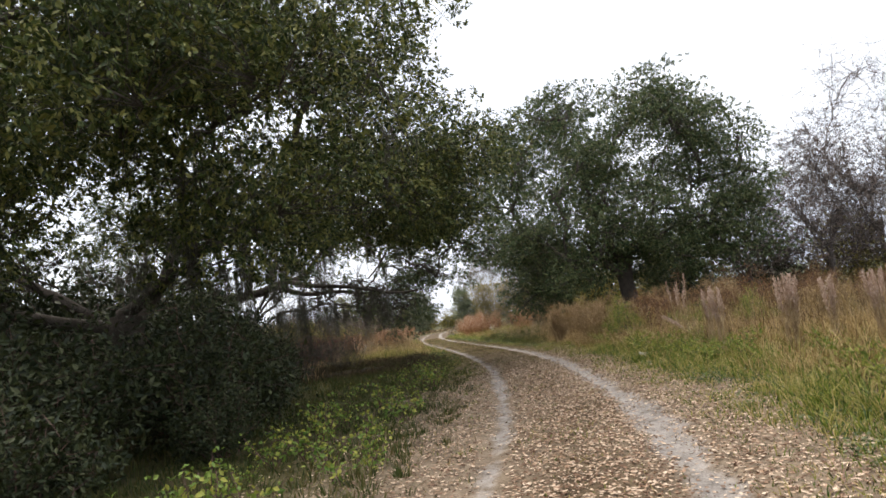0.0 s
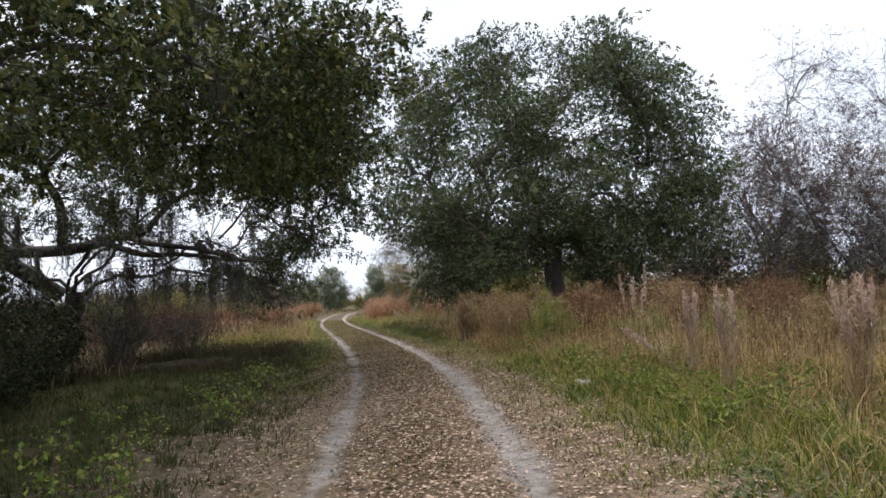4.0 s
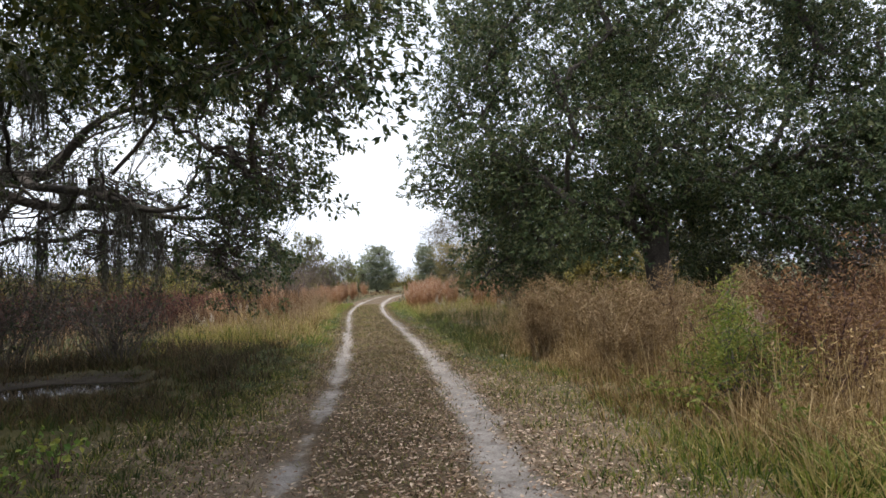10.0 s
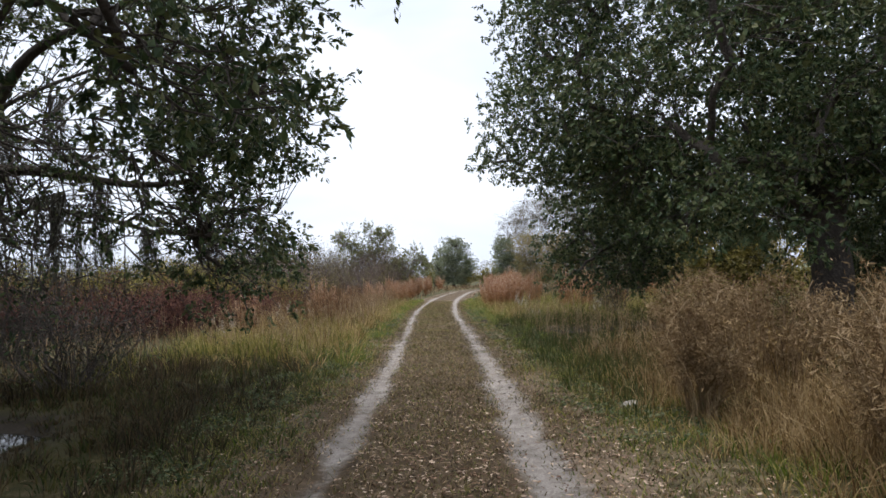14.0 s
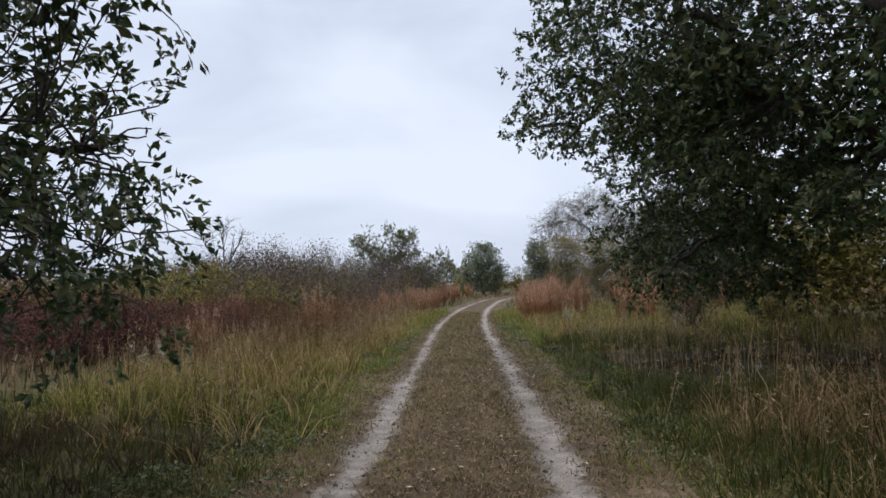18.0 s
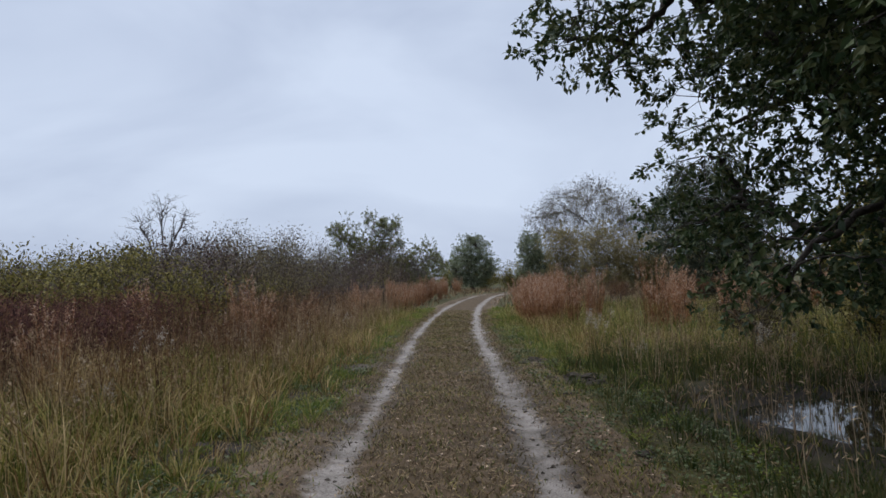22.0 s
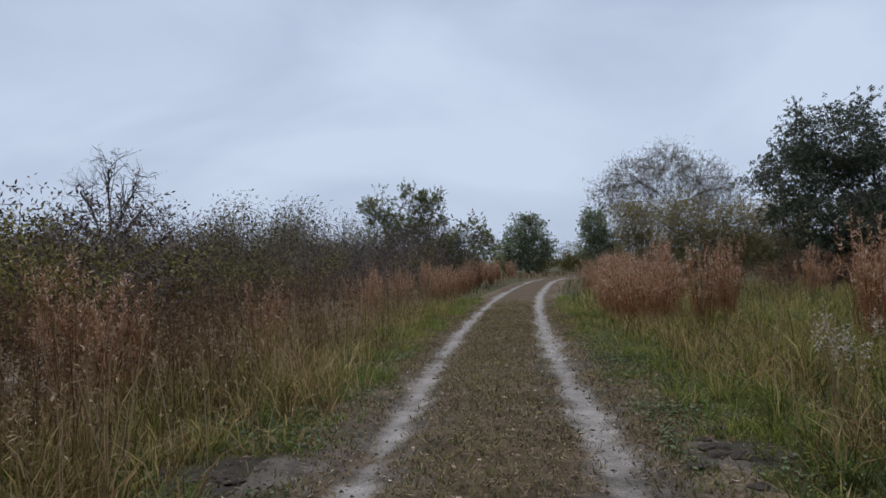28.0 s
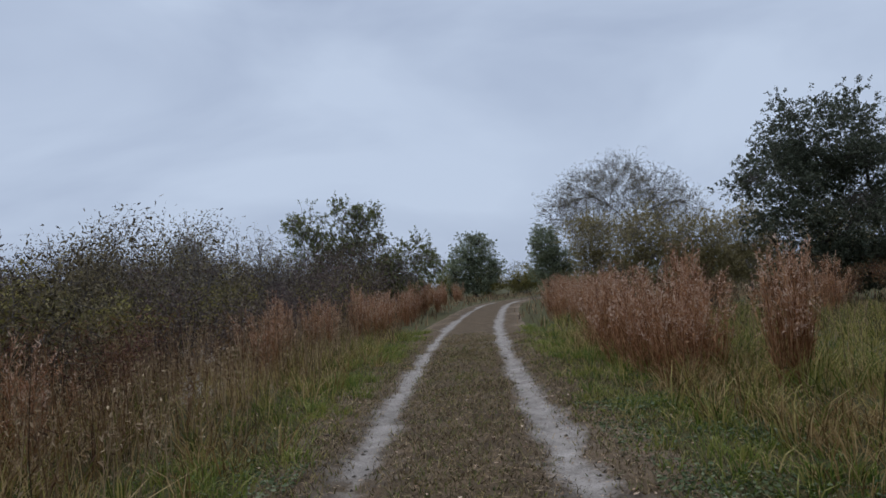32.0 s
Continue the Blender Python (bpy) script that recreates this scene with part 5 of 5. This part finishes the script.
grow("grass", 16000, (-10, -4.8), (2, 31), lambda d, x, y: 1 - 0.5 * ramp(-d, 5, 8), 0.25, 0.014, M_SHADEGRASS, "green grass coloured dark for the oak's shade", 312, 0.6)
grow("grass", 44000, (1.5, 6), (1, 17), lambda d, x, y: ramp(d, 1.7, 2.5) * (1 - 0.8 * ramp(d, 2.9, 3.7)), 0.38, 0.012, M_GRASS, "tufted green roadside grass", 304, 0.85, tuft=12, tall=lambda d, x, y: 0.4 + 0.8 * ramp(d, 1.8, 3.6))
grow("grass", 40000, (2.0, 7.5), (2, 29), lambda d, x, y: ramp(d, 2.0, 3.2) * (0.3 + 0.7 * patch(x, y, 1.5, 3)) * (0.35 + 0.65 * np.maximum(ramp(y, 10, 15), ramp(d, 2.8, 3.5))), 0.52, 0.011, M_STRAW, "tall dry grass beside the road", 305, 0.75, tuft=12, tall=lambda d, x, y: 0.45 + 0.7 * ramp(d, 2.0, 4))
grow("grass", 44000, (2.0, 6.5), (13, 27.5), lambda d, x, y: ramp(d + 0.5 * ramp(y, 17, 20), 2.6, 3.6) * (0.4 + 0.6 * patch(x, y, 1.1, 31)), 0.58, 0.010, M_TANGRASS, "dense red-tan grass standing beside the road", 331, 0.7, tuft=12, tall=lambda d, x, y: (0.5 + 0.6 * ramp(d, 2.3, 3.6)) * (1 + 0.12 * ramp(y, 17, 20)))
grow("grass", 8000, (3.5, 9), (12, 29), lambda d, x, y: 0.3 + 0.7 * patch(x, y, 1.2, 9), 0.8, 0.012, M_BROWNGRASS, "rust-brown weeds beside the road", 313, 0.4, tuft=9)
grow("grass", 5000, (1.9, 6.5), (25, 40), lambda d, x, y: ramp(d, 1.9, 3.0) * patch(x, y, 1.1, 23), 0.6, 0.011, M_BROWNGRASS, "brown weeds in the oak's shade", 321, 0.8, tuft=10)
grow("grass", 26000, (1.8, 5.5), (36.5, 54), lambda d, x, y: ramp(d, 2.0, 3.0) * patch(x, y, 1.0, 24), 0.5, 0.010, M_STRAW, "dry straw mixed into the green grass", 322, 1.0, tuft=12)
grow("grass", 56000, (1.7, 7.5), (23, 42), lambda d, x, y: ramp(d, 1.6, 2.8) * (1 - ramp(np.abs(y - 30.5), 5.5, 8.5)), 0.5, 0.011, M_SHADEGRASS, "green grass below the oak, coloured dark for shade", 317, 0.6, tuft=12)
grow("grass", 30000, (-2.8, -1.1), (14, 56), lambda d, x, y: ramp(-d, 1.05, 1.5) * (0.3 + 0.7 * patch(x, y, 1.1, 16)), 0.12, 0.009, M_GRASS, "low green grass along the road's edge", 318, 0.8, tuft=8)
grow("grass", 30000, (1.2, 2.8), (1, 54), lambda d, x, y: ramp(d, 1.05, 1.5) * (0.25 + 0.75 * patch(x, y, 1.1, 5)), 0.13, 0.009, M_GRASS, "low green grass along the road's edge", 314, 0.8, tuft=8)
grow("grass", 20000, (1.4, 6), (27, 55), lambda d, x, y: ramp(d, 1.3, 2.2) * (0.12 + 0.88 * ramp(y, 34, 39)) * (0.45 + 0.55 * patch(x, y, 1.3, 6)), 0.42, 0.012, M_GRASS, "lush green grass along the road", 315, 0.85, tuft=12, tall=lambda d, x, y: 0.35 + 0.8 * ramp(d, 1.4, 3))
grow("grass", 34000, (2.2, 12), (28, 60), lambda d, x, y: ramp(d, 2.0, 3.2) * (0.1 + 0.9 * ramp(y + 0.4 * d, 36, 40)), 0.55, 0.014, M_YELGRASS, "tall yellow-green field grass", 306, 0.7, tuft=12)
grow("grass", 50000, (-6, -1.2), (26, 58), lambda d, x, y: ramp(-d, 1.6, 2.4) * (1 - 0.65 * ramp(y, 35, 42)) * (0.08 + 0.92 * ramp(y, 27.2, 30.5)), 0.52, 0.012, M_YELGRASS, "tall yellow-green field grass", 307, 0.75, tuft=12, tall=lambda d, x, y: 0.35 + 0.8 * ramp(-d, 1.5, 3.2))
grow("grass", 14000, (-7, -1.5), (22, 60), lambda d, x, y: ramp(-d, 1.7, 3.0) * (0.35 + 0.65 * patch(x, y, 1.7, 4)) * ramp(y, 26, 36), 0.7, 0.011, M_BROWNGRASS, "tall brown weeds along the road", 308, 0.6, tuft=9, tall=lambda d, x, y: 0.45 + 0.6 * ramp(-d, 1.7, 3.4))
grow("grass", 26000, (-5, -1.4), (26, 56), lambda d, x, y: ramp(-d, 1.5, 2.2) * patch(x, y, 1.4, 7) * ramp(y, 26, 30) * (1 - 0.6 * ramp(y, 41, 46)), 0.5, 0.012, M_STRAW, "pale dry grass along the road", 316, 0.9, tuft=12)
grow("grass", 18000, (-40, 40), (54, 110), lambda d, x, y: ramp(np.abs(d), 1.4, 3), 0.6, 0.04, M_BROWNGRASS, "distant field of brown grass", 309, 0.4)
grow("grass", 26000, (-7.5, -1.9), (19, 29), lambda d, x, y: ramp(-d, 1.9, 2.8) * (1 - ramp(y, 27, 29)) * (0.4 + 0.6 * patch(x, y, 0.9, 45)), 0.36, 0.011, M_SHADEWEED, "brown weeds coloured dark for the mossy oak's shade", 345, 0.8, tuft=12)
grow("grass", 26000, (-5.6, -2.2), (30, 52), lambda d, x, y: ramp(-d, 2.2, 2.9) * patch(x, y, 0.8, 46) ** 1.4 * (1 - 0.6 * ramp(y, 41, 46)), 0.8, 0.009, M_STRAW, "tall straw-coloured grass among the brown weeds", 346, 0.5, tuft=10)
grow("grass", 12000, (-26, -6), (18, 50), lambda d, x, y: ramp(-d, 5.5, 8), 0.6, 0.026, M_BROWNGRASS, "brown weeds in the field", 310, 0.4)
grow("grass", 16000, (6, 36), (8, 60), lambda d, x, y: ramp(d, 6, 8), 0.7, 0.026, M_FIELD, "dull olive field grass", 311, 0.4)

_rng = np.random.default_rng(33)
n = 160000
y = -1 + 47 * _rng.uniform(0, 1, n) ** 1.15
d = _rng.normal(0.25, 1.5, n)
x = d + centre(y)
ok = (_rng.uniform(size=n) < (1 - 0.9 * np.exp(-(((np.abs(d) - GAUGE) / 0.2) ** 2))) * (1 - 0.97 * ramp(y, 15, 25)) * np.where(np.abs(d) < 3.4, 1, 0.2))
x, y = x[ok], y[ok]
sh = leaves(Shape(), np.stack([x, y, surface_z(x, y) + _rng.uniform(0.004, 0.02, len(x))], -1), 0.054, 0.027, _rng, 0.0, fold=0.3)
v = sh.v[0].reshape(-1, 4, 3)
v[:, :, 2] = v[:, :1, 2] + (v[:, :, 2] - v[:, :1, 2]) * 0.3
sh.v[0] = v.reshape(-1, 3)
tagged(new("fallen_leaves", sh.mesh("fallen_leaves", M_LITTER)), "brown fallen oak leaves strewn over the road", "leaves", kind="stuff")

_rng = np.random.default_rng(35)
n = 115000
y = 8 + 44 * _rng.uniform(0, 1, n)
d = _rng.normal(0, 1.25, n)
x = d + centre(y)
ok = (_rng.uniform(size=n) < (1 - 0.93 * np.exp(-(((np.abs(d) - GAUGE) / 0.17) ** 2))) * (0.35 + 0.65 * ramp(y, 12, 24)) * (0.45 + 0.55 * patch(x, y, 0.7, 11))) & (np.abs(d) < 3)
x, y = x[ok], y[ok]
sh = leaves(Shape(), np.stack([x, y, surface_z(x, y) + _rng.uniform(0.004, 0.02, len(x))], -1), 0.075, 0.010, _rng, 0.0, fold=0.4)
v = sh.v[0].reshape(-1, 4, 3)
v[:, :, 2] = v[:, :1, 2] + (v[:, :, 2] - v[:, :1, 2]) * 0.22
sh.v[0] = v.reshape(-1, 3)
tagged(new("dead_grass", sh.mesh("dead_grass", M_DEADGRASS)), "dead grass and chaff lying on the road", "dead grass", kind="stuff")


def weed_stalks(name, n, xr, yr, keep, height, mats, label, seed, leaf=(0.05, 0.012), per=10):
    """Upright dry weeds: thin stalks with seed leaves along their upper half."""
    rng = np.random.default_rng(seed)
    y, d = rng.uniform(*yr, n), rng.uniform(*xr, n)
    x = d + centre(y)
    ok = rng.uniform(size=n) < keep(d, x, y)
    x, y = x[ok], y[ok]
    m = len(x)
    foot = np.stack([x, y, surface_z(x, y) - 0.02], -1)
    h = height * rng.uniform(0.5, 1.15, (m, 1))
    top = foot + np.concatenate([rng.normal(size=(m, 2)) * 0.12 * h, h], 1)
    sh = Shape()
    mid = (foot + top) / 2 + rng.normal(size=(m, 3)) * 0.02
    w = unit(rng.normal(size=(m, 3)) * np.array([1, 1, 0])) * 0.0035
    v = np.stack([foot - w, foot + w, mid + w, mid - w, top + w * 0.5, top - w * 0.5], 1)
    k = 6 * np.arange(m)[:, None]
    sh.add(v, np.concatenate([k + np.array([[0, 1, 2, 3]]), k + np.array([[3, 2, 4, 5]])]))
    t = 1 - 0.6 * rng.uniform(0, 1, (m, per, 1)) ** 1.5
    pts = (foot[:, None] + (top - foot)[:, None] * t + rng.normal(size=(m, per, 3)) * 0.022).reshape(-1, 3)
    leaves(sh, pts, leaf[0], leaf[1], rng, -0.5)
    return tagged(new(name, sh.mesh(name, mats)), label, "weeds", kind="stuff")


weed_stalks("weeds", 4200, (-6.5, -2.0), (25, 58), lambda d, x, y: ramp(-d, 2.0, 3.2) * (0.25 + 0.75 * patch(x, y, 1.6, 4)) * (0.1 + 0.9 * ramp(y, 31, 36)), 1.1, M_BROWNGRASS, "tall brown seeding weeds", 501)
weed_stalks("weeds", 4200, (-6.5, -1.9), (27, 58), lambda d, x, y: ramp(-d, 1.8, 2.8) * patch(x, y, 1.2, 13) * (0.35 + 0.65 * ramp(y, 31, 36)) * (1 - 0.6 * ramp(y, 41, 46)), 0.9, M_TANSTEM, "pale dry seeding weeds", 502, (0.05, 0.014), 14)
weed_stalks("weeds", 3600, (2.6, 8.5), (7, 29), lambda d, x, y: ramp(d, 2.6, 3.8) * (0.25 + 0.75 * patch(x, y, 1.4, 14)) * (0.3 + 0.7 * ramp(y, 10, 15)), 0.95, M_STRAW, "pale dry seeding weeds", 503, (0.06, 0.012))
weed_stalks("weeds", 1500, (3.0, 10), (12, 30), lambda d, x, y: ramp(d, 3.0, 4.5), 1.15, M_BROWNGRASS, "tall brown seeding weeds", 504)
weed_stalks("weeds", 2000, (2.2, 9), (30, 58), lambda d, x, y: ramp(d, 2.4, 4.0) * patch(x, y, 1.8, 15), 0.9, M_BROWNGRASS, "tall brown seeding weeds", 505)

weed_stalks("weeds", 2600, (-6.2, -2.3), (32.5, 46), lambda d, x, y: ramp(-d, 2.3, 3.2) * patch(x, y, 1.3, 25) ** 2, 1.2, M_RUST, "rust-red seeding weeds beside the road", 507, (0.10, 0.011), 14)
weed_stalks("weeds", 450, (2.1, 6.0), (25, 38), lambda d, x, y: ramp(d, 2.1, 2.8), 0.75, M_TANSTEM, "pale bent stalks in the oak's shade", 508, (0.06, 0.012), 8)
weed_stalks("weeds", 3200, (-10.5, -5.0), (35.2, 39.8), lambda d, x, y: 0.4 + 0.6 * patch(x, y, 1.5, 17), 1.25, M_REDWEED, "dense dark red-brown weeds", 506, (0.07, 0.014))


# creeping broad-leaved weeds on the trodden shoulders
for side, seed, yr in ((1, 61, (22, 45)), (-1, 62, (21, 43)), (1, 63, (1, 14))):
    _rng = np.random.default_rng(seed)
    n = 1500 * int(yr[1] - yr[0])
    y = _rng.uniform(*yr, n)
    d = side * (1.25 + 1.5 * _rng.uniform(0, 1, n) ** 0.8) + (0.7 if yr[0] == 1 else 0)
    x = d + centre(y)
    ok = _rng.uniform(size=n) < patch(x, y, 0.55, seed) ** 1.6 * (0.35 + 0.65 * patch(x, y, 1.9, seed + 9)) * (near_churned(x, y) > 1)
    x, y = x[ok], y[ok]
    sh = leaves(Shape(), np.stack([x, y, surface_z(x, y) + _rng.uniform(0.005, 0.07, len(x))], -1), 0.045, 0.036, _rng, 0.0, fold=0.2)
    v = sh.v[0].reshape(-1, 4, 3)
    v[:, :, 2] = v[:, :1, 2] + (v[:, :, 2] - v[:, :1, 2]) * 0.5
    sh.v[0] = v.reshape(-1, 3)
    tagged(new("creeping_weeds", sh.mesh("creeping_weeds", M_CREEP)), "low grey-green creeping weeds on the road's shoulder", "weeds", kind="stuff")

# ---- vines and small leafy weeds on the left verge ----
def leafy_weed(at, radius, height, count, mat, label, seed, leaf=(0.055, 0.04)):
    rng = np.random.default_rng(seed)
    root = thing("leafy_weed", at, label, "weed", "leafy weeds")
    for _ in range(7):
        th, r = rng.uniform(0, 2 * np.pi), radius * rng.uniform(0.3, 1)
        p = bend((0, 0, -0.02), (r * np.cos(th), r * np.sin(th), height * rng.uniform(0.5, 1)), rng, 0.3, 0.3, 6)
        stem = part("stem", Shape().tube(p, np.linspace(0.005, 0.002, 6), 4), M_TWIG_RED, root)
        q = p[rng.integers(1, 6, count)] + rng.normal(size=(count, 3)) * 0.04
        q[:, 2] = np.maximum(q[:, 2], 0.02)
        tagged(part("foliage", leaves(Shape(), q, *leaf, rng, 0.1), mat, stem), kind="stuff")
    return root


weeds = [leafy_weed((-2.3, 5.6, 0), 0.4, 0.42, 12, M_VINE, "low vine with yellow-green leaves in the grass", 401), leafy_weed((-2.0, 6.9, 0), 0.3, 0.5, 10, M_VINE, "low vine with yellow-green leaves in the grass", 402)]
_rng = np.random.default_rng(410)
scatter_copies(weeds, [(float(centre(y)) - _rng.uniform(2.0, 3.6), y, _rng.uniform(0.6, 1.2)) for y in np.concatenate([np.linspace(3.2, 9.5, 22), np.linspace(9.8, 17, 12)])], 411)
scatter_copies(weeds, [(float(centre(y)) - _rng.uniform(1.9, 4.2), y, _rng.uniform(0.5, 1.0)) for y in np.linspace(2.5, 15, 18)], 414)
fern = [leafy_weed((4.5, 11.5, 0), 0.5, 0.45, 26, M_GREEN, "bushy bright green weed in the verge", 403, (0.07, 0.03)), leafy_weed((4.3, 14.6, 0), 0.5, 0.5, 26, M_GREEN, "bushy bright green weed in the verge", 404, (0.07, 0.03))]
scatter_copies(fern, [(float(centre(y)) + _rng.uniform(2.7, 4.2), y, _rng.uniform(0.7, 1.2)) for y in np.concatenate([np.linspace(4.0, 19, 22), np.linspace(9.5, 14.5, 18)])], 412)
scatter_copies(fern, [(float(centre(y)) + _rng.uniform(1.7, 2.7), y, _rng.uniform(0.3, 0.55)) for y in np.linspace(30, 42, 22)] + [(float(centre(y)) - _rng.uniform(1.5, 2.3), y, _rng.uniform(0.3, 0.5)) for y in np.linspace(27, 40, 16)], 413)


def seed_weed(at, height, heads, label, seed):
    """A dry weed with spreading stems that end in white fluff."""
    rng = np.random.default_rng(seed)
    root = thing("seed_weed", at, label, "weed", "seeding weeds")
    for _ in range(heads):
        th, r = rng.uniform(0, 2 * np.pi), height * rng.uniform(0.1, 0.5)
        tip = np.array([r * np.cos(th), r * np.sin(th), height * rng.uniform(0.5, 1.0)])
        stem = part("stem", Shape().tube(bend((0, 0, -0.02), tip, rng, 0.1, 0.1, 6), np.linspace(0.005, 0.002, 6), 4), M_TANSTEM, root)
        tagged(part("seed_head", leaves(Shape(), tip + rng.normal(size=(40, 3)) * np.array([0.025, 0.025, 0.06]), 0.04, 0.016, rng, -0.4), M_FLUFF, stem), kind="stuff")
    return root


fluffy = [seed_weed((3.5, 38.8, 0), 0.8, 9, "dry weed with white fluffy seed heads", 421), seed_weed((-3.9, 35.6, 0), 0.85, 7, "dry weed with white fluffy seed heads", 422)]
scatter_copies(fluffy, [(-3.3, 37.3, 0.9), (-4.2, 38.4, 0.9), (-3.0, 40.4, 0.7), (-4.9, 36.8, 1.0), (3.9, 36.6, 0.5), (-2.9, 44.6, 0.7), (-4.2, 47.6, 0.8), (-2.8, 32.4, 0.7), (-4.0, 31.0, 0.9), (5.8, 36.2, 0.9), (-3.6, 33.6, 0.8)], 423)


def clod(at, size, mat, label, category, seed):
    """A lump of turned soil or stone, half sunk."""
    rng = np.random.default_rng(seed)
    bm = bmesh.new()
    bmesh.ops.create_icosphere(bm, subdivisions=3, radius=1.0)
    for v in bm.verts:
        n = noise.noise(v.co * 1.7 + Vector((seed, 0, 0))) * 0.5 + noise.noise(v.co * 5.0 + Vector((0, seed, 0))) * 0.22
        v.co = Vector((v.co.x * size[0], v.co.y * size[1], v.co.z * size[2])) * (1 + n)
    me = bpy.data.meshes.new("clod")
    bm.to_mesh(me)
    bm.free()
    me.materials.append(mat)
    ob = new("clod" if mat is M_CLOD else "stone", me)
    ob.location = at
    return tagged(ob, label, category, "clods" if mat is M_CLOD else "")


CLOD_L = "dark clod of churned soil beside the road"
clods = [clod((2.85, 35.5, 0.0), (0.17, 0.12, 0.07), M_CLOD, CLOD_L, "clod", 3), clod((-1.25, 31.5, 0.0), (0.13, 0.15, 0.075), M_CLOD, CLOD_L, "clod", 5), clod((2.65, 35.7, 0.0), (0.1, 0.12, 0.06), M_CLOD, CLOD_L, "clod", 7)]
_rng = np.random.default_rng(431)
scatter_copies(clods, [(2.95, 35.25, 0.8), (3.1, 35.6, 0.6), (-2.1, 48.4, 0.8), (-2.0, 48.5, 0.6), (3.4, 5.3, 1.0), (3.55, 5.2, 0.8), (0.95, 31.3, 0.35), (2.55, 38.7, 0.7), (-1.2, 44.0, 0.4)]
               + [(px + 0.6 * r * _rng.normal(), py + 0.6 * r * _rng.normal(), _rng.uniform(0.25, 0.85)) for px, py, r in CHURNED for _ in range(9)]
               + [(float(centre(y)) - _rng.uniform(1.75, 2.5), y, _rng.uniform(0.4, 1.0)) for y in np.linspace(28.5, 38.5, 22)]
               + [(float(centre(y)) + _rng.uniform(1.5, 2.3), y, _rng.uniform(0.3, 0.7)) for y in np.linspace(30, 41, 9)], 430)
clod((3.79, 12.91, 0.03), (0.13, 0.1, 0.08), M_STONE, "pale rounded stone in the grass", "stone", 9)
clod((3.6, 23.6, 0.01), (0.12, 0.09, 0.05), M_STONE, "pale rounded stone in the grass", "stone", 12)

_rng = np.random.default_rng(440)
n = 5200
y = _rng.uniform(24, 44, n)
y = y[_rng.uniform(size=n) < 1.15 - np.abs(y - 33) / 11]
n = len(y)
d = np.where(_rng.uniform(size=n) < 0.5, -1, 1) * (GAUGE + np.where(_rng.uniform(size=n) < 0.75, 0.22, 0.55) * _rng.normal(size=n))
x = d + centre(y)
size = (0.005 + 0.022 * _rng.uniform(0, 1, n) ** 6)[:, None, None]
octa = np.array([(1, 0, 0), (0, 1, 0), (-1, 0, 0), (0, -1, 0), (0, 0, 0.6), (0, 0, -0.6)])
v = octa[None] * size * _rng.uniform(0.6, 1.5, (n, 6, 1)) + np.stack([x, y, surface_z(x, y)], -1)[:, None]
f = np.array([(0, 1, 4), (1, 2, 4), (2, 3, 4), (3, 0, 4), (1, 0, 5), (2, 1, 5), (3, 2, 5), (0, 3, 5)])
sh = Shape().add(v, tris=(f[None] + 6 * np.arange(n)[:, None, None]).reshape(-1, 3))
tagged(new("soil_crumbs", sh.mesh("soil_crumbs", M_CLOD)), "dark crumbs of churned soil along the wheel tracks", "soil", kind="stuff")

# ---- the distance ----
_rng = np.random.default_rng(44)
sh = Shape()
for k in range(150):
    a = _rng.uniform(-1.9, 1.9)
    far = _rng.uniform(150, 230)
    c = np.array([far * np.sin(a), 30 + far * np.cos(a), 0])
    h = _rng.uniform(4, 9)
    w = _rng.uniform(-1, 1, (170, 3))
    w[:, 2] = _rng.uniform(0, 1, 170) * (1 - w[:, 0] ** 2 * 0.8) * (0.8 + 0.2 * np.sin(9 * w[:, 0] + k))
    leaves(sh, c + w * np.array([9, 5, h]), 1.3, 0.9, _rng)
tagged(new("distant_woods", sh.mesh("distant_woods", M_OAK_HAZE)), "hazy line of distant woods", "woods", kind="stuff")
